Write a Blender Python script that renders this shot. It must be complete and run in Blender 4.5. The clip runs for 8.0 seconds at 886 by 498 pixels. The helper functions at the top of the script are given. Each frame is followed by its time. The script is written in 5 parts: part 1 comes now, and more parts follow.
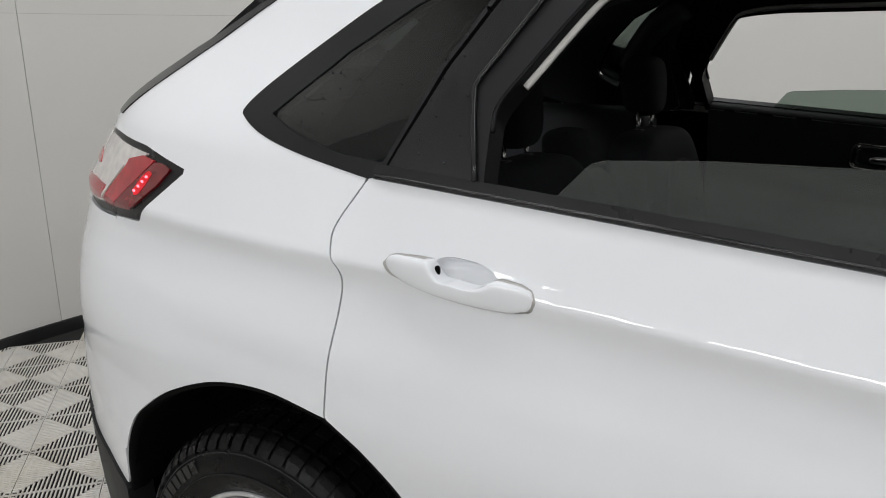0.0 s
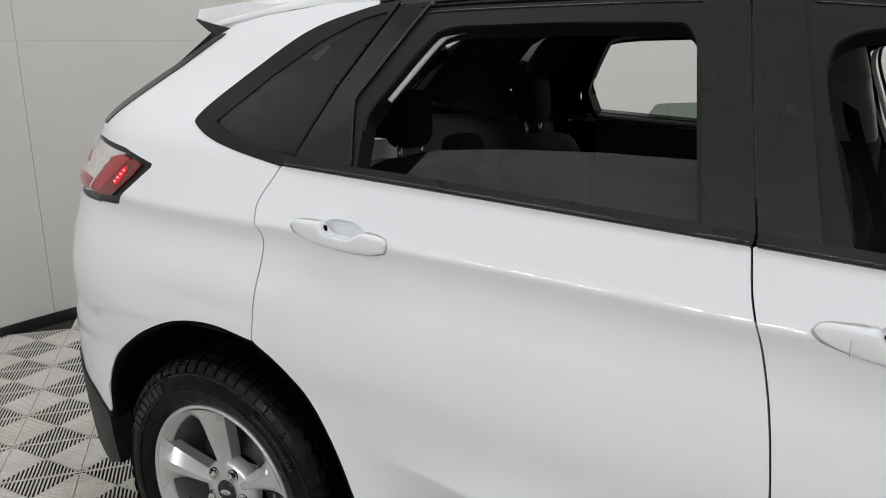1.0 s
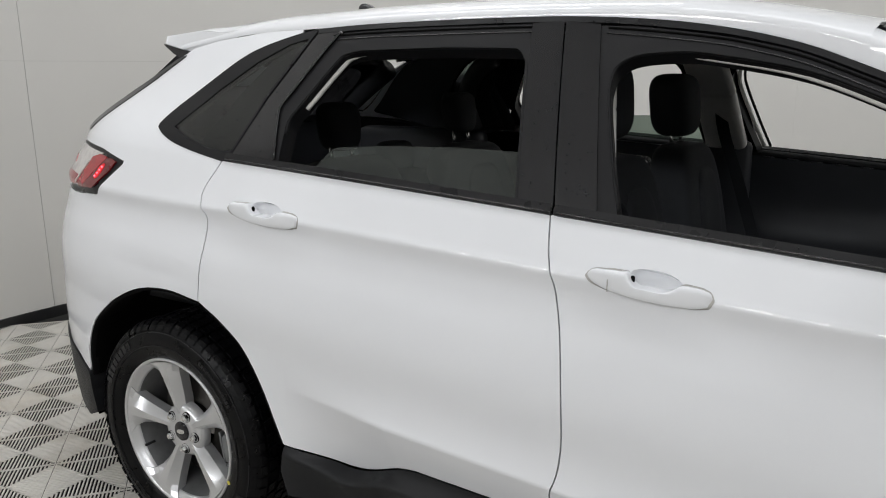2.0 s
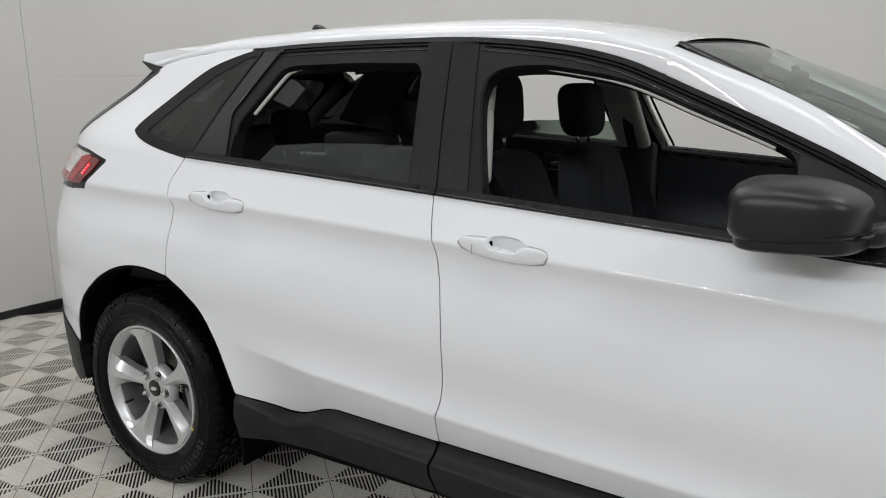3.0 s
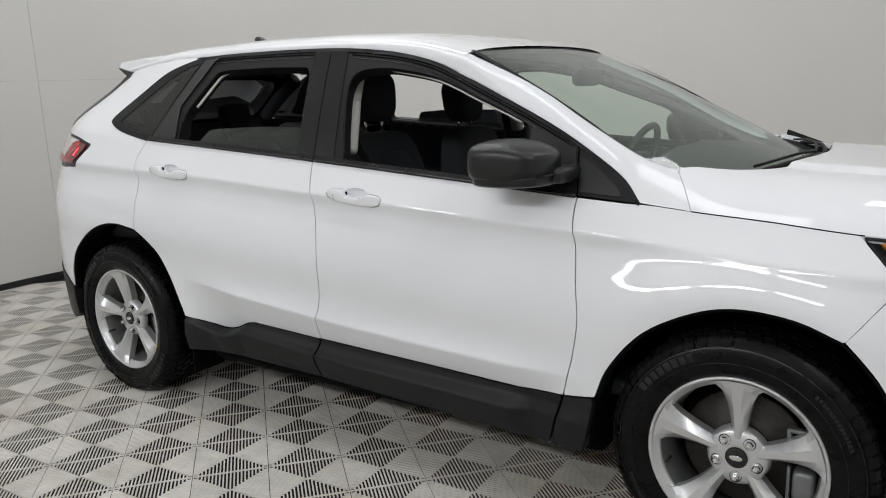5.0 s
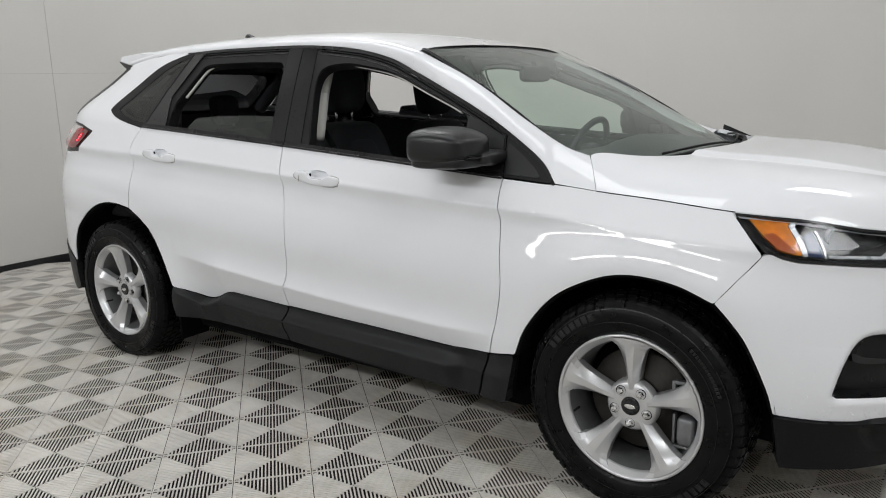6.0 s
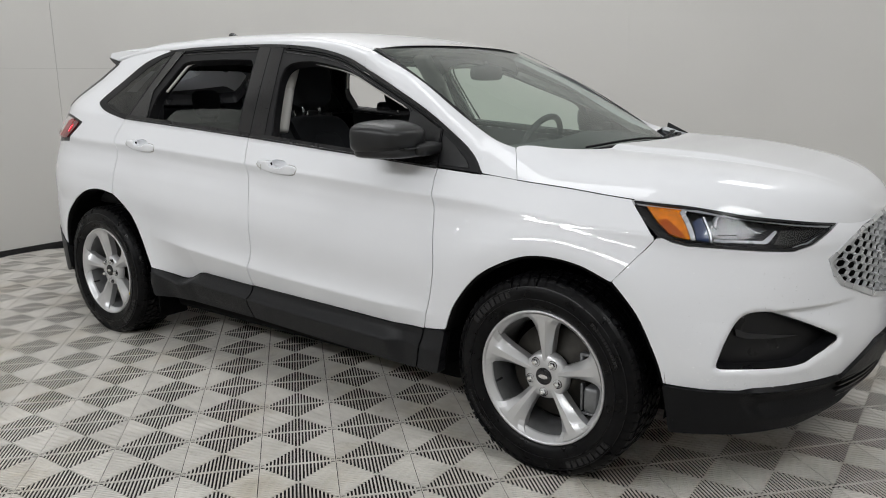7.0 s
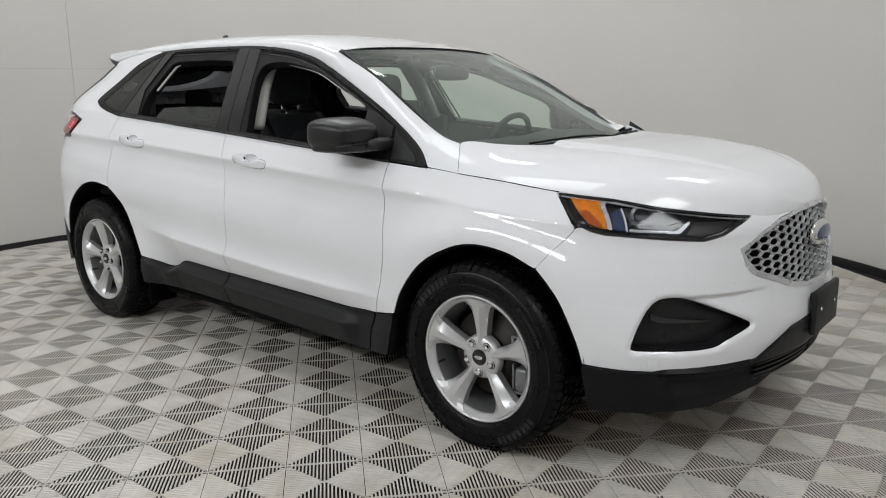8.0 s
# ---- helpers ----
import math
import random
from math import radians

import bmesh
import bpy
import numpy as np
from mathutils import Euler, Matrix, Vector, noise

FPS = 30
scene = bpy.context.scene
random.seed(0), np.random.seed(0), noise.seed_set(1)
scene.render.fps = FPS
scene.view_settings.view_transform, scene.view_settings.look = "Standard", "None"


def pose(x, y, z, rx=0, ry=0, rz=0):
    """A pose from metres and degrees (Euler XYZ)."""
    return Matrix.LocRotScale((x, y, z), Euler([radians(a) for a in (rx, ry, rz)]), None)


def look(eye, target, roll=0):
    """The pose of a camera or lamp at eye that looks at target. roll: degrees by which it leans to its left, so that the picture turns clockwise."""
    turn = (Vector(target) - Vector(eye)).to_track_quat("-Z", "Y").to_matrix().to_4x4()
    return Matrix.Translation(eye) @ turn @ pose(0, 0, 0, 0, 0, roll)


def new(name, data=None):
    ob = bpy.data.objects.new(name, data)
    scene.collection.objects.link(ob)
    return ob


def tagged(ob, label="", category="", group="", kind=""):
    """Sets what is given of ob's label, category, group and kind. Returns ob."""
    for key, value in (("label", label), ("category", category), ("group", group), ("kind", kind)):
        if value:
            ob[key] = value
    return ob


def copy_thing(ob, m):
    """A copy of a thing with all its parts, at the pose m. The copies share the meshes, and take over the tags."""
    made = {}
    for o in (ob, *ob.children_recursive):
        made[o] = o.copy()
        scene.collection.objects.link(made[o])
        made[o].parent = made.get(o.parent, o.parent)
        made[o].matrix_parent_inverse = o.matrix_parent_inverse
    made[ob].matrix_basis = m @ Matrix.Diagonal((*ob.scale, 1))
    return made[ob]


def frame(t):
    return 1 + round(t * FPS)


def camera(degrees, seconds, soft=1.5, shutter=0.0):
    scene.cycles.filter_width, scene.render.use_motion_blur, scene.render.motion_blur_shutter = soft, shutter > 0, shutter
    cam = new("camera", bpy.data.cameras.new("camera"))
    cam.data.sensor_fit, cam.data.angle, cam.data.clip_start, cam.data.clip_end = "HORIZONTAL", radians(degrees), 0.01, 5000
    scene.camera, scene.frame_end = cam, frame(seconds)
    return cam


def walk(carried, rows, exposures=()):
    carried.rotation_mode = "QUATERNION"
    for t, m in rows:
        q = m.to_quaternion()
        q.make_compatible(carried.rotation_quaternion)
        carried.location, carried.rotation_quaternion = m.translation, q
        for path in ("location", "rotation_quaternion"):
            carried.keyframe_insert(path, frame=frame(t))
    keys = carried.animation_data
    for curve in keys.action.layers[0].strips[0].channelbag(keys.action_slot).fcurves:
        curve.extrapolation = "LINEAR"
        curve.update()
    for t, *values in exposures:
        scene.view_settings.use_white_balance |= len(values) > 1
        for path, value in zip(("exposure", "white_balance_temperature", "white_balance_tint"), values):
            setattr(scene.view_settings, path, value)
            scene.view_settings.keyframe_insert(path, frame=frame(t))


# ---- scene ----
cam = camera(59.1, 8.0, soft=1.0)
PATH = [
    (0, (-0.450, -1.844, 1.434), (-1.490, -0.218, 0.905), -0.5),
    (0.5, (-0.214, -2.018, 1.441), (-1.243, -0.378, 0.938), -0.6),
    (1, (0.018, -2.161, 1.458), (-1.008, -0.514, 0.968), -0.8),
    (1.5, (0.263, -2.282, 1.455), (-0.776, -0.637, 0.990), -0.7),
    (3, (0.981, -2.611, 1.439), (-0.097, -0.976, 1.028), -1.1),
    (3.5, (1.234, -2.740, 1.441), (0.146, -1.111, 1.033), -1.4),
    (4, (1.471, -2.848, 1.423), (0.371, -1.226, 1.021), -1.7),
    (4.5, (1.698, -2.955, 1.433), (0.594, -1.337, 1.021), -2.0),
    (6, (2.343, -3.182, 1.398), (1.187, -1.603, 0.981), -1.4),
    (6.5, (2.543, -3.207, 1.397), (1.371, -1.640, 0.980), -1.0),
    (7, (2.742, -3.212, 1.385), (1.549, -1.660, 0.967), -0.8),
    (7.5, (2.947, -3.195, 1.375), (1.723, -1.667, 0.957), -0.7),
    (8, (3.131, -3.159, 1.376), (1.872, -1.660, 0.961), -0.7),
]
walk(cam, [(t, look(eye, target, roll)) for t, eye, target, roll in PATH])

# ---- light and exposure ----
scene.view_settings.exposure = 0.05
world = bpy.data.worlds.new("world")
scene.world = world
world.use_nodes = True
world.node_tree.nodes["Background"].inputs["Color"].default_value = (0.75, 0.77, 0.8, 1)
world.node_tree.nodes["Background"].inputs["Strength"].default_value = 0.12
CEILING = 5.2
BOOTH = (-0.29, -0.05, 3.83)


# ---- materials ----
def material(name, col, rough=0.5, metal=0.0, coat=0.0, coat_rough=0.03, vary=0.04, scale=8.0, bump=0.0, bump_scale=200.0,
             rough_vary=0.05, ior=1.5, spec=0.5):
    m = bpy.data.materials.new(name)
    m.use_nodes = True
    nt = m.node_tree
    b = nt.nodes["Principled BSDF"]
    b.inputs["Metallic"].default_value = metal
    b.inputs["IOR"].default_value = ior
    b.inputs["Specular IOR Level"].default_value = spec
    b.inputs["Coat Weight"].default_value = coat
    b.inputs["Coat Roughness"].default_value = coat_rough
    co = nt.nodes.new("ShaderNodeTexCoord")
    big = nt.nodes.new("ShaderNodeTexNoise")
    big.inputs["Scale"].default_value = scale
    big.inputs["Detail"].default_value = 6.0
    nt.links.new(co.outputs["Object"], big.inputs["Vector"])
    ramp = nt.nodes.new("ShaderNodeMapRange")
    ramp.inputs["From Min"].default_value, ramp.inputs["From Max"].default_value = 0.3, 0.7
    ramp.inputs["To Min"].default_value, ramp.inputs["To Max"].default_value = 1 - vary, 1 + vary
    nt.links.new(big.outputs["Fac"], ramp.inputs["Value"])
    mul = nt.nodes.new("ShaderNodeVectorMath")
    mul.operation = "SCALE"
    mul.inputs[0].default_value = col
    nt.links.new(ramp.outputs["Result"], mul.inputs["Scale"])
    nt.links.new(mul.outputs["Vector"], b.inputs["Base Color"])
    rr = nt.nodes.new("ShaderNodeMapRange")
    rr.inputs["From Min"].default_value, rr.inputs["From Max"].default_value = 0.3, 0.7
    rr.inputs["To Min"].default_value, rr.inputs["To Max"].default_value = max(0.0, rough - rough_vary), min(1.0, rough + rough_vary)
    nt.links.new(big.outputs["Fac"], rr.inputs["Value"])
    nt.links.new(rr.outputs["Result"], b.inputs["Roughness"])
    if bump:
        fine = nt.nodes.new("ShaderNodeTexNoise")
        fine.inputs["Scale"].default_value = bump_scale
        fine.inputs["Detail"].default_value = 3.0
        nt.links.new(co.outputs["Object"], fine.inputs["Vector"])
        bp = nt.nodes.new("ShaderNodeBump")
        bp.inputs["Strength"].default_value = bump
        bp.inputs["Distance"].default_value = 0.002
        nt.links.new(fine.outputs["Fac"], bp.inputs["Height"])
        nt.links.new(bp.outputs["Normal"], b.inputs["Normal"])
    return m


def glass_material(name, tint, rough=0.0, haze=0.0):
    m = bpy.data.materials.new(name)
    m.use_nodes = True
    nt = m.node_tree
    nt.nodes.remove(nt.nodes["Principled BSDF"])
    out = nt.nodes["Material Output"]
    tr = nt.nodes.new("ShaderNodeBsdfTransparent")
    tr.inputs["Color"].default_value = (*tint, 1)
    gl = nt.nodes.new("ShaderNodeBsdfGlossy")
    gl.inputs["Roughness"].default_value = rough
    fr = nt.nodes.new("ShaderNodeFresnel")
    fr.inputs["IOR"].default_value = 1.5
    mx = nt.nodes.new("ShaderNodeMixShader")
    nt.links.new(fr.outputs["Fac"], mx.inputs["Fac"])
    nt.links.new(tr.outputs["BSDF"], mx.inputs[1])
    nt.links.new(gl.outputs["BSDF"], mx.inputs[2])
    # A pale diffuse veil mixed into the glass, its strength varied by noise.
    if haze:
        df = nt.nodes.new("ShaderNodeBsdfDiffuse")
        df.inputs["Color"].default_value = (0.64, 0.71, 0.66, 1)
        hz = nt.nodes.new("ShaderNodeMixShader")
        veil_noise = nt.nodes.new("ShaderNodeTexNoise")
        veil_noise.inputs["Scale"].default_value = 5.0
        veil_noise.inputs["Detail"].default_value = 5.0
        mr = nt.nodes.new("ShaderNodeMapRange")
        mr.inputs["From Min"].default_value, mr.inputs["From Max"].default_value = 0.3, 0.7
        mr.inputs["To Min"].default_value, mr.inputs["To Max"].default_value = haze * 0.8, haze * 1.2
        nt.links.new(veil_noise.outputs["Fac"], mr.inputs["Value"])
        nt.links.new(mr.outputs["Result"], hz.inputs["Fac"])
        nt.links.new(mx.outputs["Shader"], hz.inputs[1])
        nt.links.new(df.outputs["BSDF"], hz.inputs[2])
        nt.links.new(hz.outputs["Shader"], out.inputs["Surface"])
    else:
        nt.links.new(mx.outputs["Shader"], out.inputs["Surface"])
    return m


def glowing(name, col, power, base=(0.8, 0.8, 0.8)):
    m = bpy.data.materials.new(name)
    m.use_nodes = True
    b = m.node_tree.nodes["Principled BSDF"]
    b.inputs["Base Color"].default_value = (*base, 1)
    b.inputs["Emission Color"].default_value = (*col, 1)
    b.inputs["Emission Strength"].default_value = power
    return m


PAINT = material("white_paint", (0.80, 0.812, 0.838), 0.5, coat=1.0, coat_rough=0.015, vary=0.01, scale=3, rough_vary=0.02, spec=0.05)
CLAD = material("black_plastic_cladding", (0.0095, 0.010, 0.0115), 0.48, vary=0.2, scale=14, bump=0.25, bump_scale=900, spec=0.3)
RUBBER = material("black_rubber_seal", (0.010, 0.010, 0.011), 0.5, vary=0.1, spec=0.2)
GLOSSBLACK = material("gloss_black_trim", (0.013, 0.013, 0.0145), 0.12, coat=0.0, vary=0.1, rough_vary=0.04)
SATINBLACK = material("satin_black_trim", (0.010, 0.010, 0.011), 0.3, vary=0.12, rough_vary=0.06, spec=0.3)
MIRRORBLACK = material("grained_black_plastic", (0.0065, 0.007, 0.008), 0.33, vary=0.1, bump=0.15, bump_scale=900, spec=0.5)
VOID = material("dark_liner", (0.003, 0.003, 0.003), 0.9, spec=0.1)
TYRE = material("tyre_rubber", (0.0035, 0.0035, 0.004), 0.34, vary=0.3, scale=20, bump=0.35, bump_scale=260, rough_vary=0.14, spec=0.15)
LETTERING = material("raised_sidewall_rubber", (0.014, 0.014, 0.015), 0.3, vary=0.2, scale=30, spec=0.35)
ALLOY = material("silver_alloy", (0.64, 0.645, 0.655), 0.34, metal=0.65, coat=0.5, vary=0.05, rough_vary=0.05)
# Darker copy of the alloy: shade behind the spokes is put into its colour.
BARREL = material("alloy_painted_shade", (0.20, 0.203, 0.207), 0.5, metal=0.5, vary=0.2, scale=20)
STEEL = material("brake_steel", (0.05, 0.046, 0.04), 0.55, metal=0.4, vary=0.3, scale=30)
CALIPER = material("cast_caliper", (0.20, 0.205, 0.21), 0.45, metal=0.6, vary=0.2, scale=25, bump=0.2)
CHROME = material("chrome", (0.8, 0.8, 0.8), 0.1, metal=1.0, vary=0.02)
CLOTH = material("black_seat_cloth", (0.020, 0.022, 0.026), 0.85, vary=0.2, scale=30, bump=0.5, bump_scale=500)
TRIM = material("black_interior_plastic", (0.034, 0.036, 0.041), 0.5, vary=0.15, bump=0.3, bump_scale=600)
HEADLINER = material("light_grey_headliner", (0.66, 0.65, 0.62), 0.9, vary=0.05, bump=0.3, bump_scale=400)
ROOFCLOTH = material("grey_roof_cloth", (0.40, 0.395, 0.375), 0.9, vary=0.08, bump=0.3, bump_scale=400)
# The strong haze paints in brightness of walls and ceiling mirrored in the glass.
WINDSHIELD = glass_material("windshield_glass", (0.66, 0.79, 0.70), haze=0.11)
SIDEGLASS = glass_material("tinted_side_glass", (0.34, 0.41, 0.36), haze=0.045)
PRIVACY = glass_material("privacy_glass", (0.16, 0.19, 0.17), haze=0.006)
REARGLASS = glass_material("rear_glass", (0.66, 0.72, 0.68))
LENS = glass_material("clear_lens", (0.92, 0.93, 0.94))
AMBER = material("amber_lens", (0.78, 0.24, 0.004), 0.2, coat=0.2, vary=0.35, scale=70)
REDLENS = material("red_lens", (0.36, 0.014, 0.02), 0.2, coat=0.6, vary=0.2, scale=40)
DEEPRED = material("deep_red_lens", (0.16, 0.006, 0.009), 0.2, coat=0.6, vary=0.2, scale=40)
WATER = material("water_drop", (0.03, 0.032, 0.034), 0.08, spec=0.5, vary=0.2)
CLEARDROP = material("clear_drop", (0.86, 0.87, 0.88), 0.04, spec=0.8, vary=0.2)
GREYBEZEL = material("grey_bezel", (0.045, 0.047, 0.05), 0.28, metal=0.6, vary=0.25, scale=25)
DARKAMBER = material("dark_amber_lens", (0.42, 0.085, 0.003), 0.2, coat=0.3, vary=0.2, scale=90)
CLEARLENS = material("frosted_clear_lens", (0.60, 0.57, 0.55), 0.2, coat=0.6, vary=0.12, scale=40)
LITLENS = glowing("lit_red_lens", (1.0, 0.0, 0.02), 0.22, (0.4, 0.005, 0.01))
REDGLOW = glowing("lit_red_diode", (1.0, 0.12, 0.16), 4.0, (0.6, 0.02, 0.03))
CHIN = material("black_bumper_plastic", (0.005, 0.0052, 0.006), 0.4, vary=0.2, scale=14, bump=0.2, bump_scale=900, spec=0.2)
LAMPHOUSE = material("dark_lamp_housing", (0.02, 0.021, 0.024), 0.2, vary=0.15)
REFLECTOR = material("silver_reflector", (0.6, 0.62, 0.65), 0.3, metal=0.5, vary=0.05)
BLUEFILM = material("blue_reflector", (0.015, 0.035, 0.11), 0.25, coat=0.5)
GRILLE = material("silver_grey_grille", (0.66, 0.67, 0.68), 0.28, metal=0.6, vary=0.06)
BADGE = material("blue_badge", (0.02, 0.04, 0.12), 0.2, coat=1.0)
WHITEPAINTMARK = material("yellow_mark", (0.7, 0.6, 0.1), 0.6)
REDMARK = material("red_mark", (0.6, 0.03, 0.03), 0.6)
WALL = material("white_wall_panel", (0.64, 0.63, 0.605), 0.45, vary=0.02, scale=0.8, rough_vary=0.06)
SEAM = material("wall_joint", (0.40, 0.39, 0.37), 0.7)
BASE = material("black_baseboard", (0.01, 0.01, 0.011), 0.5)
CEIL = material("white_ceiling", (0.78, 0.78, 0.77), 0.8)


def tile_material():
    """Worn grey plastic: scuffs and brownish stains laid over the whole floor, each tile a little different."""
    m = material("grey_tile_plastic", (0.65, 0.625, 0.58), 0.45, vary=0.09, scale=9, rough_vary=0.12, spec=0.45)
    nt = m.node_tree
    b = nt.nodes["Principled BSDF"]
    geo = nt.nodes.new("ShaderNodeNewGeometry")
    for n in [n for n in nt.nodes if n.type == "TEX_NOISE"]:
        nt.links.new(geo.outputs["Position"], n.inputs["Vector"])
    col = b.inputs["Base Color"].links[0].from_socket
    last = col
    for scale, lo, hi, tint in ((1.6, .50, .78, (0.74, 0.68, 0.58)), (14.0, .58, .80, (0.66, 0.63, 0.58))):
        no = nt.nodes.new("ShaderNodeTexNoise")
        no.inputs["Scale"].default_value, no.inputs["Detail"].default_value, no.inputs["Roughness"].default_value = scale, 8.0, .65
        nt.links.new(geo.outputs["Position"], no.inputs["Vector"])
        mr = nt.nodes.new("ShaderNodeMapRange")
        mr.inputs["From Min"].default_value, mr.inputs["From Max"].default_value = lo, hi
        nt.links.new(no.outputs["Fac"], mr.inputs["Value"])
        mx = nt.nodes.new("ShaderNodeMix")
        mx.data_type, mx.blend_type = "RGBA", "MULTIPLY"
        nt.links.new(mr.outputs["Result"], mx.inputs["Factor"])
        nt.links.new(last, mx.inputs[6])
        mx.inputs[7].default_value = (*tint, 1)
        last = mx.outputs[2]
    info = nt.nodes.new("ShaderNodeObjectInfo")
    mr = nt.nodes.new("ShaderNodeMapRange")
    mr.inputs["To Min"].default_value, mr.inputs["To Max"].default_value = .94, 1.05
    nt.links.new(info.outputs["Random"], mr.inputs["Value"])
    sc = nt.nodes.new("ShaderNodeVectorMath")
    sc.operation = "SCALE"
    nt.links.new(last, sc.inputs[0])
    nt.links.new(mr.outputs["Result"], sc.inputs["Scale"])
    nt.links.new(sc.outputs["Vector"], b.inputs["Base Color"])
    return m


TILE = tile_material()
SUBFLOOR = material("dark_subfloor", (0.012, 0.011, 0.010), 0.9)


# ---- mesh helpers ----
def part(name, bm, mat, parent, label="", smooth=True):
    me = bpy.data.meshes.new(name)
    bm.normal_update()
    bm.to_mesh(me)
    bm.free()
    for p in me.polygons:
        p.use_smooth = smooth
    me.materials.append(mat)
    ob = new(name, me)
    if parent is not None:
        ob.parent = parent
    return tagged(ob, label)


def herm(xs, ys):
    """Smooth curve through the given values, for arrays."""
    xs, ys = np.array(xs, float), np.array(ys, float)
    d = np.gradient(ys, xs)

    def fn(x):
        x = np.clip(np.asarray(x, float), xs[0], xs[-1])
        i = np.clip(np.searchsorted(xs, x, "right") - 1, 0, len(xs) - 2)
        h = xs[i + 1] - xs[i]
        t = (x - xs[i]) / h
        return ((2 * t**3 - 3 * t**2 + 1) * ys[i] + (t**3 - 2 * t**2 + t) * h * d[i]
                + (3 * t**2 - 2 * t**3) * ys[i + 1] + (t**3 - t**2) * h * d[i + 1])
    return fn


def spline(pts, n=8):
    """Points of a smooth curve through pts."""
    p = np.array(pts, float)
    p = np.vstack([2 * p[0] - p[1], p, 2 * p[-1] - p[-2]])
    out = []
    for i in range(1, len(p) - 2):
        for t in np.arange(n) / n:
            a, b, c, d = p[i - 1:i + 3]
            out.append(0.5 * (2 * b + (c - a) * t + (2 * a - 5 * b + 4 * c - d) * t * t + (3 * b - a - 3 * c + d) * t**3))
    out.append(p[-2])
    return np.array(out)


def outline(*pieces):
    return np.vstack([np.array(p, float) for p in pieces])


def inside(poly, u, v):
    c = np.zeros(u.shape, bool)
    for (x1, y1), (x2, y2) in zip(poly, np.roll(poly, -1, 0)):
        if y1 == y2:
            continue
        c ^= ((y1 > v) != (y2 > v)) & (u < (x2 - x1) * (v - y1) / (y2 - y1) + x1)
    return c


def nearest(polys, q):
    best, at = np.full(len(q), 1e9), q.copy()
    for poly in polys:
        for a, b in zip(poly, np.roll(poly, -1, 0)):
            ab = b - a
            l2 = ab @ ab
            if l2 < 1e-14:
                continue
            t = np.clip((q - a) @ ab / l2, 0, 1)
            p = a + t[:, None] * ab
            d = ((p - q)**2).sum(1)
            k = d < best
            best[k], at[k] = d[k], p[k]
    return at, np.sqrt(best)


def sheet(fn, poly, holes=(), cell=0.012, flange=0.02, flip=False, gap=0.0):
    """A skin over the region of the chart fn inside poly and outside holes, with its rim turned inwards."""
    poly = np.array(poly, float)
    holes = [np.array(h, float) for h in holes]
    cu, cv = cell if isinstance(cell, tuple) else (cell, cell)
    lo, hi = poly.min(0) - 0.5 * np.array((cu, cv)), poly.max(0) + 0.5 * np.array((cu, cv))
    nu, nv = max(2, int(np.ceil((hi[0] - lo[0]) / cu))), max(2, int(np.ceil((hi[1] - lo[1]) / cv)))
    us, vs = np.linspace(lo[0], hi[0], nu + 1), np.linspace(lo[1], hi[1], nv + 1)
    cuu, cvv = np.meshgrid((us[:-1] + us[1:]) / 2, (vs[:-1] + vs[1:]) / 2, indexing="ij")
    keep = inside(poly, cuu, cvv)
    for h in holes:
        keep &= ~inside(h, cuu, cvv)
    ii, jj = np.nonzero(keep)
    idx = lambda i, j: i * (nv + 1) + j
    faces = np.stack([idx(ii, jj), idx(ii + 1, jj), idx(ii + 1, jj + 1), idx(ii, jj + 1)], 1)
    used, inv = np.unique(faces, return_inverse=True)
    faces = inv.reshape(-1, 4)
    q = np.stack([us[used // (nv + 1)], vs[used % (nv + 1)]], 1)
    e = np.sort(np.concatenate([faces[:, [0, 1]], faces[:, [1, 2]], faces[:, [2, 3]], faces[:, [3, 0]]]), 1)
    ue, n = np.unique(e, axis=0, return_counts=True)
    rim = np.unique(ue[n == 1])
    scale = np.array((1.0, cu / cv))
    at, _ = nearest([poly * scale] + [h * scale for h in holes], q[rim] * scale)
    at = at / scale
    q[rim] = at
    if flip:
        faces = faces[:, ::-1]
    co = fn(q[:, 0], q[:, 1])
    me = bpy.data.meshes.new("sheet")
    me.from_pydata(co.tolist(), [], faces.tolist())
    bm = bmesh.new()
    bm.from_mesh(me)
    bpy.data.meshes.remove(me)
    bmesh.ops.dissolve_degenerate(bm, dist=1e-5, edges=bm.edges[:])
    bm.normal_update()
    if flange:
        edges = [x for x in bm.edges if x.is_boundary]
        nrm = {v: v.normal.copy() for x in edges for v in x.verts}
        src = {tuple(round(c, 6) for c in v.co): nrm[v] for v in nrm}
        for x in edges:
            x.smooth = False
        r = bmesh.ops.extrude_edge_only(bm, edges=edges)
        for v in [g for g in r["geom"] if isinstance(g, bmesh.types.BMVert)]:
            v.co -= src[tuple(round(c, 6) for c in v.co)] * flange
    return bm


def grid_mesh(P, flip=False, close_u=False, close_v=False):
    """A skin through a grid of places P[i, j]."""
    a, b = P.shape[:2]
    bm = bmesh.new()
    vs = [[bm.verts.new(P[i, j]) for j in range(b)] for i in range(a)]
    for i in range(a if close_u else a - 1):
        for j in range(b if close_v else b - 1):
            i2, j2 = (i + 1) % a, (j + 1) % b
            f = [vs[i][j], vs[i2][j], vs[i2][j2], vs[i][j2]]
            try:
                bm.faces.new(f[::-1] if flip else f)
            except ValueError:
                pass
    bmesh.ops.remove_doubles(bm, verts=bm.verts[:], dist=1e-6)
    return bm


